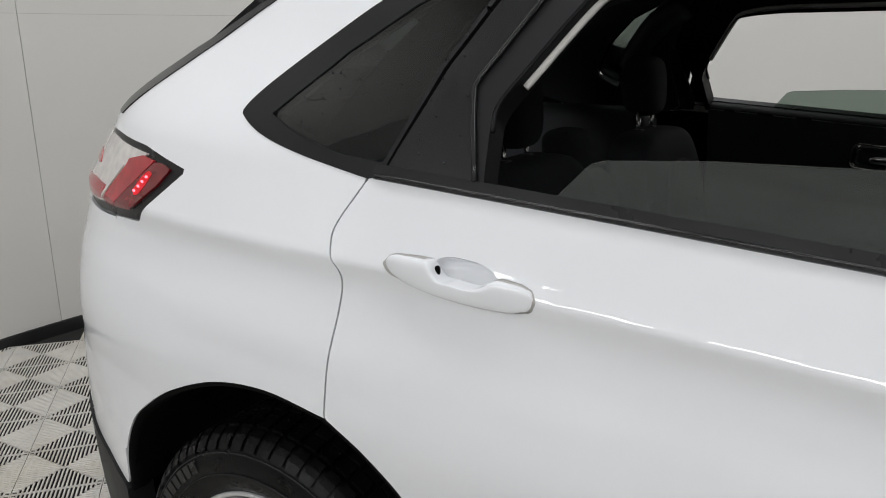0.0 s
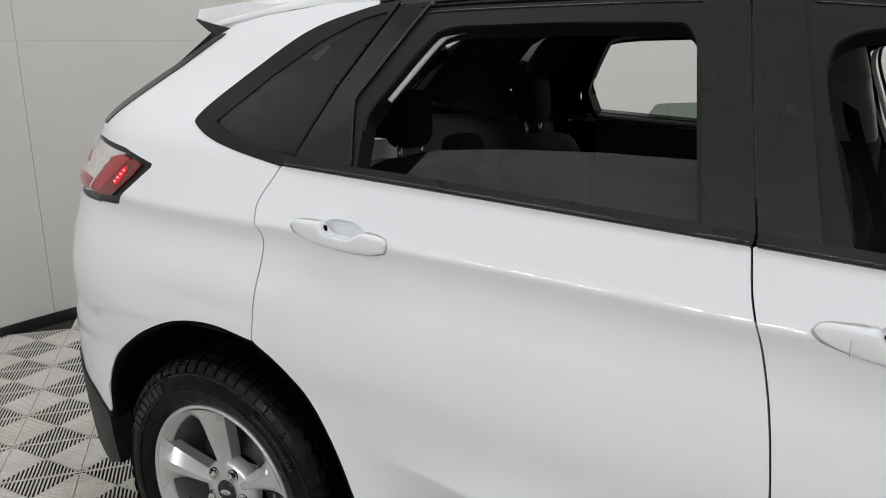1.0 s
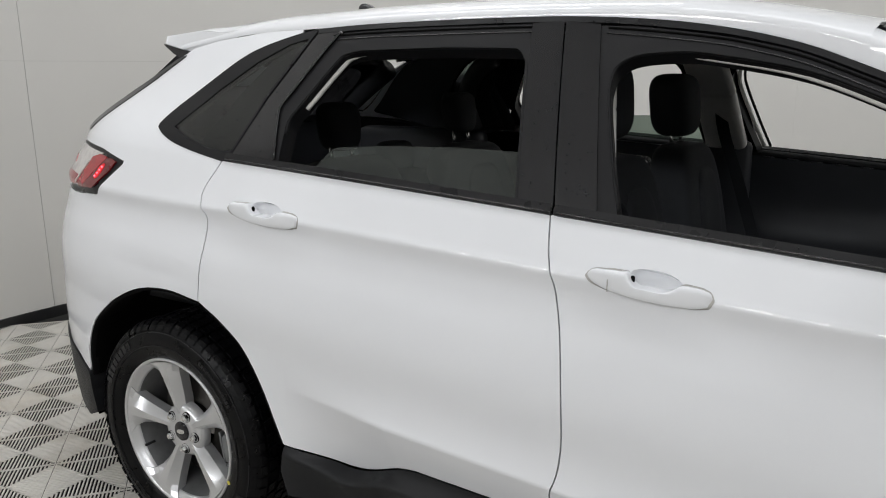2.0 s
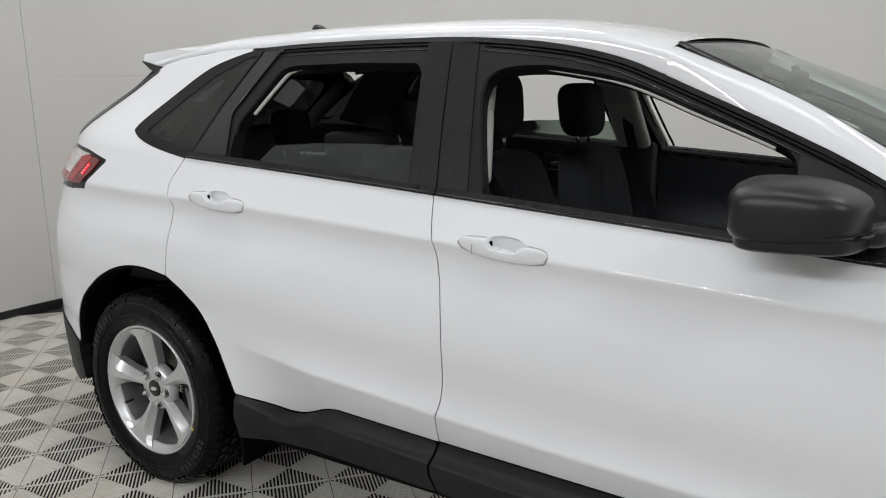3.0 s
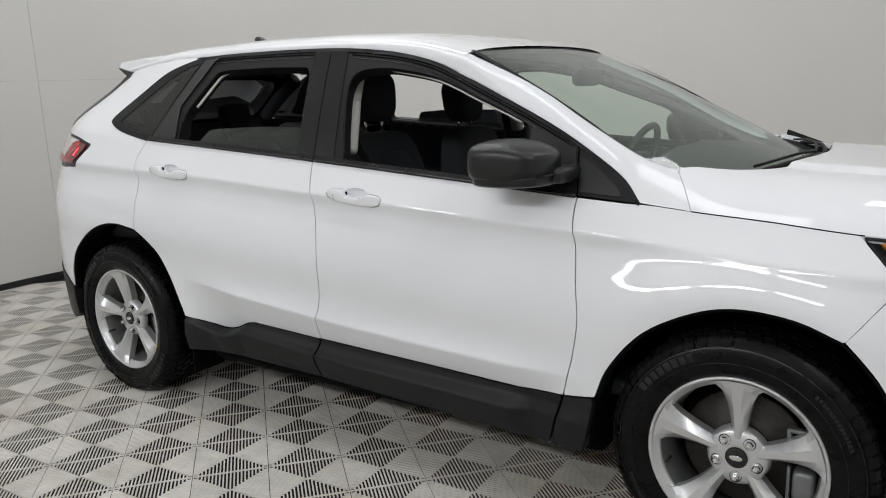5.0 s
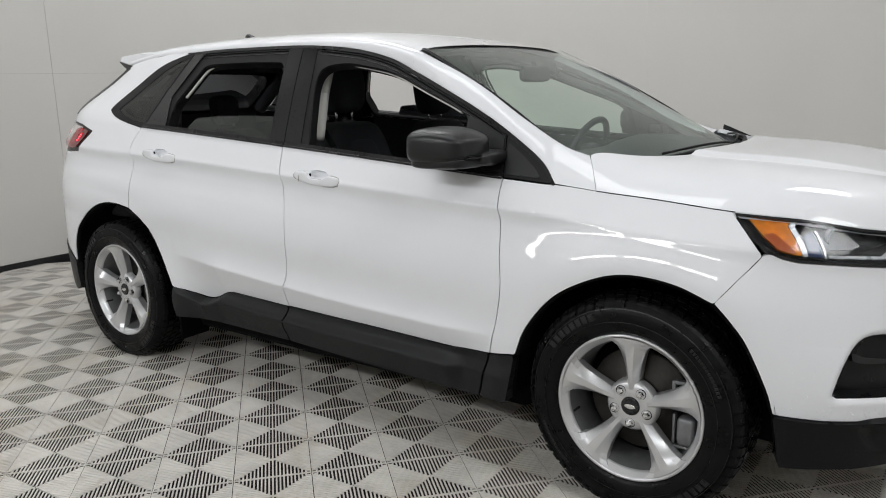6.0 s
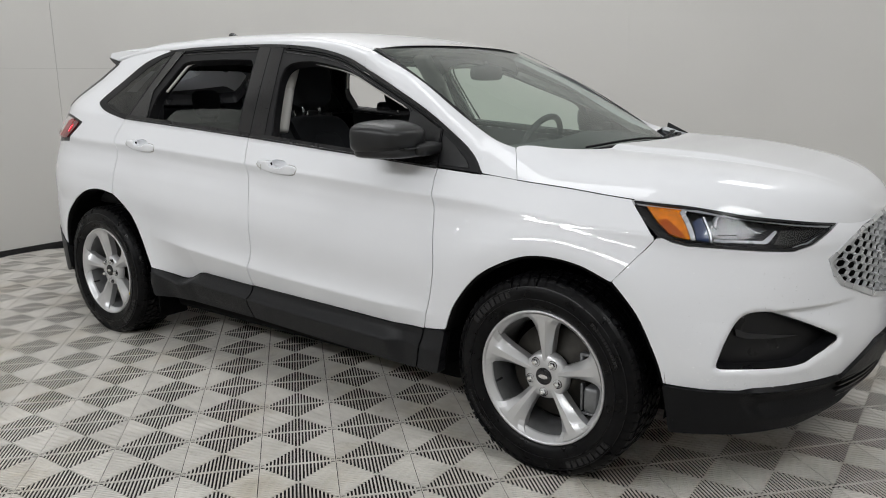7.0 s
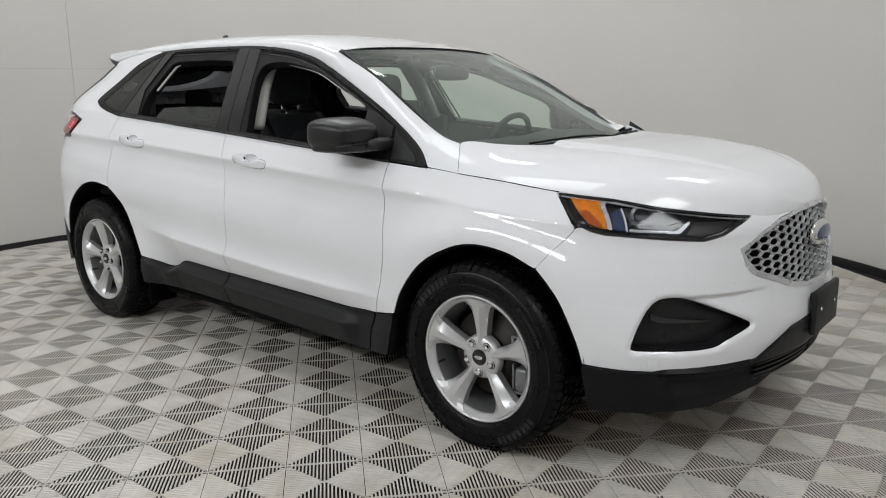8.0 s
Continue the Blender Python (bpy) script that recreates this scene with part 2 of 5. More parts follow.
def lathe(profile, n=64, axis_y=True, phase=0.0):
    """Turned round the y axis from a profile of (radius, y)."""
    a = np.linspace(0, 2 * np.pi, n, endpoint=False) + phase
    p = np.array(profile, float)
    P = np.zeros((n, len(p), 3))
    P[:, :, 0] = np.cos(a)[:, None] * p[None, :, 0]
    P[:, :, 2] = np.sin(a)[:, None] * p[None, :, 0]
    P[:, :, 1] = p[None, :, 1]
    bm = grid_mesh(P, close_u=True)
    bmesh.ops.recalc_face_normals(bm, faces=bm.faces[:])
    return bm


def blob(c, r, e1=0.5, e2=0.5, nu=32, nv=20, warp=None):
    """A rounded box: centre, half sizes, squareness."""
    th, ph = np.linspace(-np.pi, np.pi, nu, endpoint=False), np.linspace(-np.pi / 2, np.pi / 2, nv)
    f = lambda x, e: np.sign(x) * np.abs(x)**e
    T, F = np.meshgrid(th, ph, indexing="ij")
    P = np.stack([f(np.cos(F), e1) * f(np.cos(T), e2), f(np.cos(F), e1) * f(np.sin(T), e2), f(np.sin(F), e1)], -1)
    if warp:
        P = warp(P)
    P = P * np.array(r) + np.array(c)
    bm = grid_mesh(P, close_u=True)
    bmesh.ops.recalc_face_normals(bm, faces=bm.faces[:])
    return bm


def rbox(c, s, bevel=0.01, m=None, seg=2):
    """A box of size s at c with rounded edges."""
    bm = bmesh.new()
    bmesh.ops.create_cube(bm, size=1, matrix=Matrix.Diagonal((*s, 1)))
    if bevel:
        bmesh.ops.bevel(bm, geom=bm.edges[:], offset=bevel, segments=seg, affect="EDGES", profile=0.5)
    bmesh.ops.transform(bm, matrix=Matrix.Translation(c) @ (m if m else Matrix.Identity(4)), verts=bm.verts[:])
    return bm


def tube(pts, r, n=10, closed=False):
    """A round bar along pts."""
    p = np.array(pts, float)
    k = len(p)
    P = np.zeros((k, n, 3))
    up = Vector((0, 0, 1))
    for i in range(k):
        d = Vector(p[(i + 1) % k] - p[i - 1]) if closed else Vector(p[min(i + 1, k - 1)] - p[max(i - 1, 0)])
        d.normalize()
        s = d.cross(up if abs(d.z) < 0.95 else Vector((1, 0, 0))).normalized()
        u = s.cross(d)
        for j in range(n):
            a = 2 * math.pi * j / n
            P[i, j] = p[i] + r * (math.cos(a) * np.array(s) + math.sin(a) * np.array(u))
    bm = grid_mesh(P, close_u=closed, close_v=True)
    if not closed:
        bmesh.ops.holes_fill(bm, edges=[e for e in bm.edges if e.is_boundary])
    bmesh.ops.recalc_face_normals(bm, faces=bm.faces[:])
    return bm


def merge(*bms):
    out = bmesh.new()
    for b in bms:
        me = bpy.data.meshes.new("m")
        b.to_mesh(me)
        b.free()
        out.from_mesh(me)
        bpy.data.meshes.remove(me)
    return out


# ---- the car's form ----
flank_dy = herm([-.95, -.80, -.70, -.62, -.585, -.5, -.40, -.28, -.2, -.15, -.115], [-.005, .018, .044, .069, .079, .089, .097, .079, .0575, .0495, .056])


def belt_dy(w):
    """How far the flank stands out below the belt line, with the shoulder's crease."""
    w = np.asarray(w, float)
    lower = flank_dy(w) - np.clip(w + .115, 0, 9) * .24
    upper = np.where(w > -.1, -w * .46 + w * w * .1, .047 + (-.1 - w) * .62)
    k = .0016
    return np.minimum(upper, lower) - k * np.log1p(np.exp(-np.abs(upper - lower) / k))


crease_v = herm([-2.4, -1.5, -1.0, -.2, .5, 1.0, 2.2], [-.15, -.14, -.125, -.115, -.105, -.096, -.09])
belt_y = herm([-2.6, -1.6, -.2, .4, .9, 1.1, 1.7, 2.4], [.855, .855, .848, .845, .837, .82, .82, .82])
front_x = herm([.2, .42, .49, .658, .805, .92, 1.0, 1.1], [2.30, 2.36, 2.375, 2.358, 2.337, 2.297, 2.20, 1.95])
rear_x = herm([.2, .4, .6, .8, 1.0, 1.12, 1.2, 1.25, 1.3, 1.5, 1.6], [2.50, 2.56, 2.565, 2.53, 2.49, 2.45, 2.39, 2.355, 2.34, 2.28, 2.25])


crease_low = herm([-1.0, -.843, -.492, -.155, .1, .487, .95], [.617, .606, .58, .555, .539, .523, .512])


def belt_z(x):
    x = np.asarray(x, float)
    return np.where(x > -1.2, 1.131 - .0733 * x - .004 * x * x, 1.2132 + (-1.2 - x) * .0637)


def width(x, z):
    """Half width of the car's skin before the corners turn in."""
    x, z = np.asarray(x, float), np.asarray(z, float)
    v = z - belt_z(x)
    vc = crease_v(x)
    w = np.where(v > vc, v * .115 / -vc, -.115 + (v - vc) * (.95 - .115) / (.95 + vc))
    y = belt_y(x) + belt_dy(w)
    t = np.clip(v / .22, 0, 1)
    t = t * t * (3 - 2 * t)
    g = .06 * np.clip(-x - .6, 0, 9)**2
    y = np.where(v > 0, belt_y(x) - .52 * v - .15 * v * v - g * t, y)
    for xc in (-1.4245, 1.4245):
        r = np.hypot(x - xc, z - .36)
        y = y + np.clip(.944 - y, 0, 9) * np.exp(-((r - .44) / np.where(r > .44, .14, .08))**2)
    d = z - crease_low(x)
    y = y + .033 * np.where(d > 0, np.exp(-d / .05), np.clip(1 + d / .2, 0, 1)) * np.clip((x + .95) / .35, 0, 1) * np.clip((1.0 - x) / .3, 0, 1)
    k = np.clip((np.abs(x) - 1.1) / .5, 0, 1) * np.clip((-.34 - v) / .14, 0, 1)
    return y + np.clip(.945 - y, 0, 9) * k * .85


def side_y(x, z):
    x, z = np.asarray(x, float), np.asarray(z, float)
    f = np.clip((x - 1.4) / (front_x(z) - 1.4), 0, 1)
    r = np.clip((-x - 1.4) / (rear_x(z) - 1.4), 0, 1)
    return width(x, z) * (1 - f**3)**(1 / 2.2) * (1 - r**3)**(1 / 2.2)


def side_chart(sgn, off=0.0):
    return lambda u, v: np.stack([u, sgn * (side_y(u, v) + off), v], -1)


def nose_chart(off=0.0, sgn=-1):
    """The front end: u runs round the corner from 0 (flank) to pi / 2 (middle)."""
    def fn(u, v):
        s, c = np.clip(np.sin(u), 0, 1), np.clip(np.cos(u), 0, 1)
        x = 1.4 + (front_x(v) + off - 1.4) * s**(2 / 3)
        y = (width(x, v) + off) * c**(2 / 2.2)
        return np.stack([x, sgn * y, v], -1)
    return fn


def nose_u(x, y, z):
    """The turn at which a place of the front end lies."""
    s = np.clip((x - 1.4) / (front_x(z) - 1.4), 0, 1)**1.5
    c = np.clip(y / width(x, z), 0, 1)**1.1
    return float(np.arctan2(s, c))


def on_nose(pts):
    return [(nose_u(x, y, z), z) for x, y, z in pts]


def both(name, poly, mat, parent, off=0.0, holes=(), cell=0.012, flange=0.02, label="", far=None):
    out = []
    for sgn in (-1, 1):
        if far and sgn > 0:
            poly, holes = far(poly), [far(h) for h in holes]
        bm = sheet(side_chart(sgn, off), poly, holes, cell, flange, flip=sgn > 0)
        par = parent[0 if sgn < 0 else 1] if isinstance(parent, (list, tuple)) else parent
        out.append(part(name, bm, mat, par, label))
    return out


# ---- the booth ----
def arc_wall(name, r0, r1, z0, z1, a0, a1, mat, label, n=64):
    cx, cy, _ = BOOTH
    a = np.radians(np.linspace(a0, a1, n))
    ring = [(r0, z0), (r1, z0), (r1, z1), (r0, z1)]
    P = np.zeros((n, 4, 3))
    for j, (r, z) in enumerate(ring):
        P[:, j] = np.stack([cx + r * np.cos(a), cy + r * np.sin(a), np.full(n, z)], 1)
    bm = grid_mesh(P, close_v=True)
    bmesh.ops.holes_fill(bm, edges=[e for e in bm.edges if e.is_boundary])
    bmesh.ops.recalc_face_normals(bm, faces=bm.faces[:])
    for e in bm.edges:
        e.smooth = len(e.link_faces) != 2 or e.calc_face_angle(0) < 0.5
    return tagged(part(name, bm, mat, None), label, "wall", kind="structure")


R = BOOTH[2]
SEAMS = [8.9, 50.6, 92.1, 133.6, 175.3, 217.0]
for i, (a, b) in enumerate(zip(SEAMS[:-1], SEAMS[1:])):
    w = arc_wall("wall_%d" % (i + 1), R, R + 0.08, 0.047, CEILING, a + (0.02 if abs(a - 175.3) < 1 else 0.004), b - (0.02 if abs(b - 175.3) < 1 else 0.004), WALL, "off-white smooth curved booth wall panel")
    arc_wall("baseboard_%d" % (i + 1), R - 0.012, R + 0.08, -0.02, 0.045, a, b, BASE, "black baseboard strip along the curved wall")
    if i >= 3:
        arc_wall("trim_%d" % (i + 1), R - 0.0006, R + 0.002, 1.5455, 1.547, a + 0.1, b - 0.1, SEAM, "thin horizontal joint between wall panels")
bm = bmesh.new()
for a in SEAMS:
    x, y = BOOTH[0] + (R + 0.05) * math.cos(radians(a)), BOOTH[1] + (R + 0.05) * math.sin(radians(a))
    bmesh.ops.create_cube(bm, size=1, matrix=pose(x, y, CEILING / 2, 0, 0, a) @ Matrix.Diagonal((0.05, 0.03, CEILING, 1)))
tagged(part("trim", bm, SEAM, None, smooth=False), "dark vertical joints between curved wall panels", "trim", kind="structure")

# the room behind the camera
for nm, c, s in (("wall_south", (0.5, -7.6, CEILING / 2), (12.2, 0.1, CEILING)), ("wall_east", (6.6, -2.0, CEILING / 2), (0.1, 11.2, CEILING)),
                 ("wall_west", (-5.6, -2.0, CEILING / 2), (0.1, 11.2, CEILING)), ("wall_north", (0.5, 4.6, CEILING / 2), (12.2, 0.1, CEILING))):
    tagged(part(nm, rbox(c, s, 0), WALL, None, smooth=False), "plain off-white studio wall", "wall", kind="structure")
tagged(part("ceiling", rbox((0.5, -1.5, CEILING + 0.05), (12.3, 12.3, 0.1), 0), CEIL, None, smooth=False), "plain white studio ceiling", "ceiling", kind="structure")


def ceiling_lamp(x, y, sx, sy, watts, z, tilt=0.0):
    root = new("ceiling_light")
    root.matrix_world = pose(x, y, z)
    turn = pose(0, 0, 0, tilt)
    tagged(root, "flat light panel hung from the studio ceiling", "ceiling light", group="ceiling light panels")
    part("frame", rbox((0, 0, 0), (sx + 0.05, sy + 0.05, 0.03), 0.004, turn @ Matrix.Translation((0, 0, 0.012))), CEIL, root)
    for cx in (-sx * .4, sx * .4):
        part("cable", tube([(cx, 0, 0.02), (cx, 0, CEILING - z)], .006, 6), STEEL, root)
    la = bpy.data.lights.new("panel", "AREA")
    la.shape, la.size, la.size_y, la.energy, la.color = "RECTANGLE", sx, sy, watts, (0.965, 0.978, 1.0)
    lo = new("diffuser", la)
    lo.parent = root
    lo.matrix_local = turn @ Matrix.Translation((0, 0, -0.012))
    return root


LAMPS = [(-2.2, 1.8, 2.4, 0.6, 46, 4.9), (2.9, 1.9, 2.0, 0.8, 45, 4.9),
         (-2.6, -0.9, 2.4, 1.0, 39, 4.9), (0.4, -0.9, 2.4, 1.0, 27, 4.9), (4.9, -1.9, 2.0, 1.8, 86, 4.9),
         (-3.4, -7.0, 2.4, 0.4, 78, 4.15, 55.0), (-0.5, -7.0, 2.4, 0.4, 74, 4.15, 55.0), (2.4, -7.0, 2.4, 0.4, 47, 4.15, 55.0)]
for l in LAMPS:
    ceiling_lamp(*l)

# ---- the car ----
car = tagged(new("suv_car"), "white five-door SUV with black cladding and silver wheels", "car")


def belt(x0, x1, n=14, dz=0.0):
    xs = np.linspace(x0, x1, n)
    return np.stack([xs, belt_z(xs) + dz], 1)


GAP = 0.0019
REAR_CUT = spline([(-1.262, .815), (-1.259, .90), (-1.247, 1.04), (-1.268, 1.088), (-1.272, 1.13), (-1.238, 1.19), (-1.226, 1.209)], 6)
B_CUT = spline([(-.166, .450), (-.152, .53), (-.134, .60), (-.129, .72), (-.144, .87), (-.173, 1.0), (-.194, 1.07), (-.207, 1.144)], 6)
F_CUT = spline([(.893, .441), (.905, .48), (.93, .60), (.94, .70), (.925, .81), (.912, .93), (.898, 1.0), (.895, 1.064)], 6)
REAR_ARCH_F = spline([(-1.262, .815), (-1.18, .769), (-1.098, .697), (-1.035, .60), (-.99, .50), (-.966, .442)], 5)
REAR_ARCH_R = spline([(-1.89, .45), (-1.883, .55), (-1.83, .645), (-1.75, .712), (-1.655, .768), (-1.53, .817), (-1.40, .832), (-1.262, .815)], 5)
FRONT_ARCH = spline([(1.002, .46), (1.046, .567), (1.15, .691), (1.296, .772), (1.42, .80), (1.56, .787), (1.676, .742)], 5)
DLO_TOP = spline([(-1.035, 1.575), (-.88, 1.58), (-.72, 1.581), (-.477, 1.58), (-.295, 1.576), (-.143, 1.566), (.062, 1.54), (.17, 1.517), (.258, 1.492), (.36, 1.452),
                  (.43, 1.423), (.62, 1.343), (.77, 1.275), (.9, 1.205), (1.027, 1.123), (1.09, 1.052)], 5)
DLO_REAR = spline([(-1.226, 1.211), (-1.37, 1.237), (-1.47, 1.262), (-1.535, 1.29), (-1.548, 1.31), (-1.505, 1.362), (-1.415, 1.434), (-1.286, 1.513),
                   (-1.144, 1.556), (-1.035, 1.575)], 6)
shift = lambda c, dx, dz=0.0: np.array(c) + np.array((dx, dz))


def handle_hole(xc, zc):
    a = np.linspace(0, 2 * np.pi, 40, endpoint=False)
    return np.stack([xc + 0.015 + .058 * np.sign(np.cos(a)) * np.abs(np.cos(a))**.8, zc + .008 + .023 * np.sin(a) - 0.12 * .058 * np.cos(a)], 1)


RH, FH = (-1.03, 1.082), (.03, 1.025)
rear_poly = outline(shift(REAR_ARCH_F, GAP, 0), [(-.90, .431), (-.775, .4035)], spline([(-.775, .4035), (-.73, .4045), (-.68, .418), (-.60, .4515), (-.545, .4625)], 4), [(-.172, .452)], shift(B_CUT, -GAP), belt(-.21, -1.222),
                    shift(REAR_CUT[::-1], GAP))
front_poly = outline([(-.16, .455), (.31, .447), (.729, .436), (.889, .444)], shift(F_CUT, -GAP), belt(.893, -.203), shift(B_CUT[::-1], GAP))
rear_door = both("rear_door", rear_poly, PAINT, car, holes=[handle_hole(*RH)], cell=.006)
front_door = both("front_door", front_poly, PAINT, car, holes=[handle_hole(*FH)], cell=.006)
fender_poly = outline([(.897, .446), (.99, .46)], FRONT_ARCH, [(1.73, .812), (1.786, .884), (1.735, .94), (1.68, .998)],
                      [(1.478, 1.0185), (1.24, 1.0350), (1.19, 1.0395), (1.14, 1.0445), (1.09, 1.0475)], belt(1.06, .899, 6, -.0015), shift(F_CUT[::-1], GAP))
both("front_fender", fender_poly, PAINT, car, cell=.01)
LAMP_SIDE = [(-1.89, 1.075), (-1.785, 1.078), (-1.75, 1.115), (-1.648, 1.19)]
quarter_poly = outline(REAR_ARCH_R, shift(REAR_CUT, -GAP), [(-1.228, 1.2105)], DLO_REAR[1:], [(-1.25, 1.574), (-1.45, 1.555), (-1.57, 1.533), (-1.632, 1.504), (-1.73, 1.458), (-1.83, 1.408), (-1.92, 1.352), (-1.988, 1.303), (-2.03, 1.27), (-2.058, 1.25)],
                       [(-2.07, 1.243), (-1.95, 1.238), (-1.80, 1.224)], LAMP_SIDE[::-1])
both("quarter_panel", quarter_poly, PAINT, car, cell=.01, flange=.012)
both("rear_window_edge", [(-1.585, 1.517), (-1.632, 1.506), (-1.73, 1.460), (-1.83, 1.410), (-1.92, 1.354), (-1.990, 1.305), (-2.02, 1.278), (-1.985, 1.273), (-1.95, 1.295), (-1.79, 1.403), (-1.70, 1.456), (-1.612, 1.502)],
     GLOSSBLACK, car, off=.004, cell=.008, flange=.02, label="gloss black edge of the rear window")

# dark structure behind the shut lines
inner_poly = outline([(-.95, .30), (.98, .30)], FRONT_ARCH + np.array((0.004, .012)), [(1.70, .96), (1.09, 1.03)], belt(1.05, -1.2, 20, -.03),
                     [(-1.55, 1.15), (-1.62, .86)], REAR_ARCH_R[::-1][::-1][-18:] + np.array((0, .02)), REAR_ARCH_F + np.array((0.012, .01)))
both("inner_body_side", inner_poly, VOID, car, off=-.035, cell=.03, flange=0)


def tail_chart(off=0.0, sgn=-1):
    def fn(u, v):
        s, c = np.clip(np.sin(u), 0, 1), np.clip(np.cos(u), 0, 1)
        x = -1.4 - (rear_x(v) + off - 1.4) * s**(2 / 3)
        return np.stack([x, sgn * (width(x, v) + off) * c**(2 / 2.2), v], -1)
    return fn


def tail_u(x, z):
    return float(np.arcsin(np.clip((-x - 1.4) / (rear_x(z) - 1.4), 0, 1)**1.5))


on_tail = lambda pts: [(tail_u(x, z), z) for x, z in pts]
HALF = math.pi / 2
tail_poly = on_tail([(-1.65, 1.193), (-1.785, 1.08), (-1.87, 1.076), (-2.0, 1.074), (-2.1, 1.08), (-2.27, 1.10), (-2.28, 1.22), (-2.15, 1.25), (-2.07, 1.243), (-1.95, 1.238), (-1.80, 1.224)])
for sgn in (-1, 1):
    fl = sgn < 0
    bumper = part("rear_bumper", sheet(tail_chart(0, sgn), outline(on_tail([(-1.889, z) for z in np.linspace(.462, 1.072, 12)]), on_tail([(-1.98, 1.07), (-2.1, 1.076)]),
                  [(HALF, 1.09), (HALF, .55)], on_tail([(-2.25, .545), (-2.0, .50)])), (), (.012, .012), .02, flip=fl), PAINT, car)
    part("rear_cladding", sheet(tail_chart(.006, sgn), outline(on_tail([(-1.86, .32), (-1.885, .40), (-1.892, .458), (-2.0, .496), (-2.25, .541)]), [(HALF, .546), (HALF, .33)],
         on_tail([(-2.2, .30), (-1.95, .28)])), (), (.015, .012), .06, flip=fl), CLAD, car)
    lamp = part("tail_lamp", sheet(tail_chart(-.004, sgn), tail_poly, (), (.012, .006), .03, flip=fl), SATINBLACK, car, "red and clear tail lamp with black edge")
    tl = lambda name, pts, mat, off, lab="": part(name, sheet(tail_chart(off, sgn), on_tail(pts), (), (.008, .004), .006, flip=fl), mat, lamp, lab)
    tl("clear_lens", [(-1.785, 1.210), (-1.84, 1.183), (-1.92, 1.10), (-2.0, 1.092), (-2.24, 1.11), (-2.24, 1.225), (-2.1, 1.237), (-1.97, 1.229)], CLEARLENS, .001)
    tl("red_lens", [(-1.858, 1.194), (-1.80, 1.206), (-1.755, 1.199), (-1.889, 1.096), (-1.943, 1.102), (-1.867, 1.178)], REDLENS, .002)
    tl("deep_red_lens", [(-1.753, 1.197), (-1.72, 1.196), (-1.698, 1.188), (-1.73, 1.155), (-1.811, 1.099), (-1.887, 1.096)], DEEPRED, .002, "deep red lens over the diodes")
    tl("red_lens", [(-2.10, 1.192), (-2.05, 1.188), (-2.02, 1.166), (-2.09, 1.168)], REDLENS, .003)
    tl("red_lens", [(-1.95, 1.102), (-1.94, 1.133), (-2.02, 1.14), (-2.12, 1.135), (-2.14, 1.105), (-2.02, 1.097)], REDLENS, .003)
    tl("divider", [(-1.867, 1.182), (-1.943, 1.102), (-1.951, 1.102), (-1.876, 1.185)], CLEARLENS, .005)
    tl("lit_lens", [(-1.752, 1.176), (-1.766, 1.180), (-1.785, 1.168), (-1.808, 1.140), (-1.800, 1.128), (-1.785, 1.134), (-1.765, 1.155)], LITLENS, .003, "glowing red lens over the diodes")
    dots = []
    for k in range(4):
        x, z = -1.766 - .011 * k, 1.168 - .0098 * k
        p = tail_chart(.005, sgn)(np.array([tail_u(x, z)]), np.array([z]))[0]
        dots.append(blob(p, (.0036, .0025, .003), 1, 1, 10, 6))
    part("lit_diodes", merge(*dots), REDGLOW, lamp, "lit red diodes")

# tailgate with its window
def gate_pt(a, b, off=0.0):
    """a: across from -1 to 1, b: up from 0 to 1."""
    y = a * (.645 - .06 * b)
    x = -2.105 - .10 * (1 - a * a) + b * .405
    z = 1.262 + b * .262 + .012 * (1 - a * a)
    return np.stack([x - off * .55, y, z + off * .83], -1)


ring = [(-1, 0), (1, 0), (1, 1), (-1, 1)]
hole = outline(spline([(-.86, .14), (-.5, .09), (0, .08), (.5, .09), (.86, .14)], 4), spline([(.88, .3), (.86, .7), (.78, .9), (.6, .95)], 4), spline([(-.6, .95), (-.78, .9), (-.86, .7), (-.88, .3)], 4))
gate = part("tailgate", sheet(lambda u, v: gate_pt(u, v), ring, [hole], (.04, .04), .05, flip=True), SATINBLACK, car)
part("rear_window", sheet(lambda u, v: gate_pt(u, v, -.006), hole, (), (.05, .05), 0, flip=True), REARGLASS, gate).visible_shadow = False
part("gate_skin", sheet(lambda u, v: np.stack([-2.09 - .20 * (1 - u * u) - .06 * (1 - v), u * .60, 1.07 + v * .195], -1), ring[:2] + ring[2:], (), (.04, .05), .02, flip=True), PAINT, gate)

part("gate_lining", sheet(lambda u, v: np.stack([-2.05 - .17 * (1 - u * u) - .06 * (1 - v), u * .62, .98 + v * .30], -1), ring, (), (.04, .05), 0, flip=True), TRIM, gate, "black lining of the tailgate")

for a0, b0, w0, h0 in (((.60, .30, .05, .03), (.54, .27, .04, .05), (.62, .16, .03, .06), (.55, .14, .05, .03), (.50, .18, .02, .05))):
    bar = [(a0 - w0, b0 - h0), (a0 + w0, b0 - h0 * .4), (a0 + w0, b0 + h0 * .4), (a0 - w0, b0)]
    part("ink_stroke", sheet(lambda u, v: gate_pt(u, v, .002), bar, (), (.02, .02), 0, flip=True), RUBBER, gate, "dark hand-drawn marks on the glass")

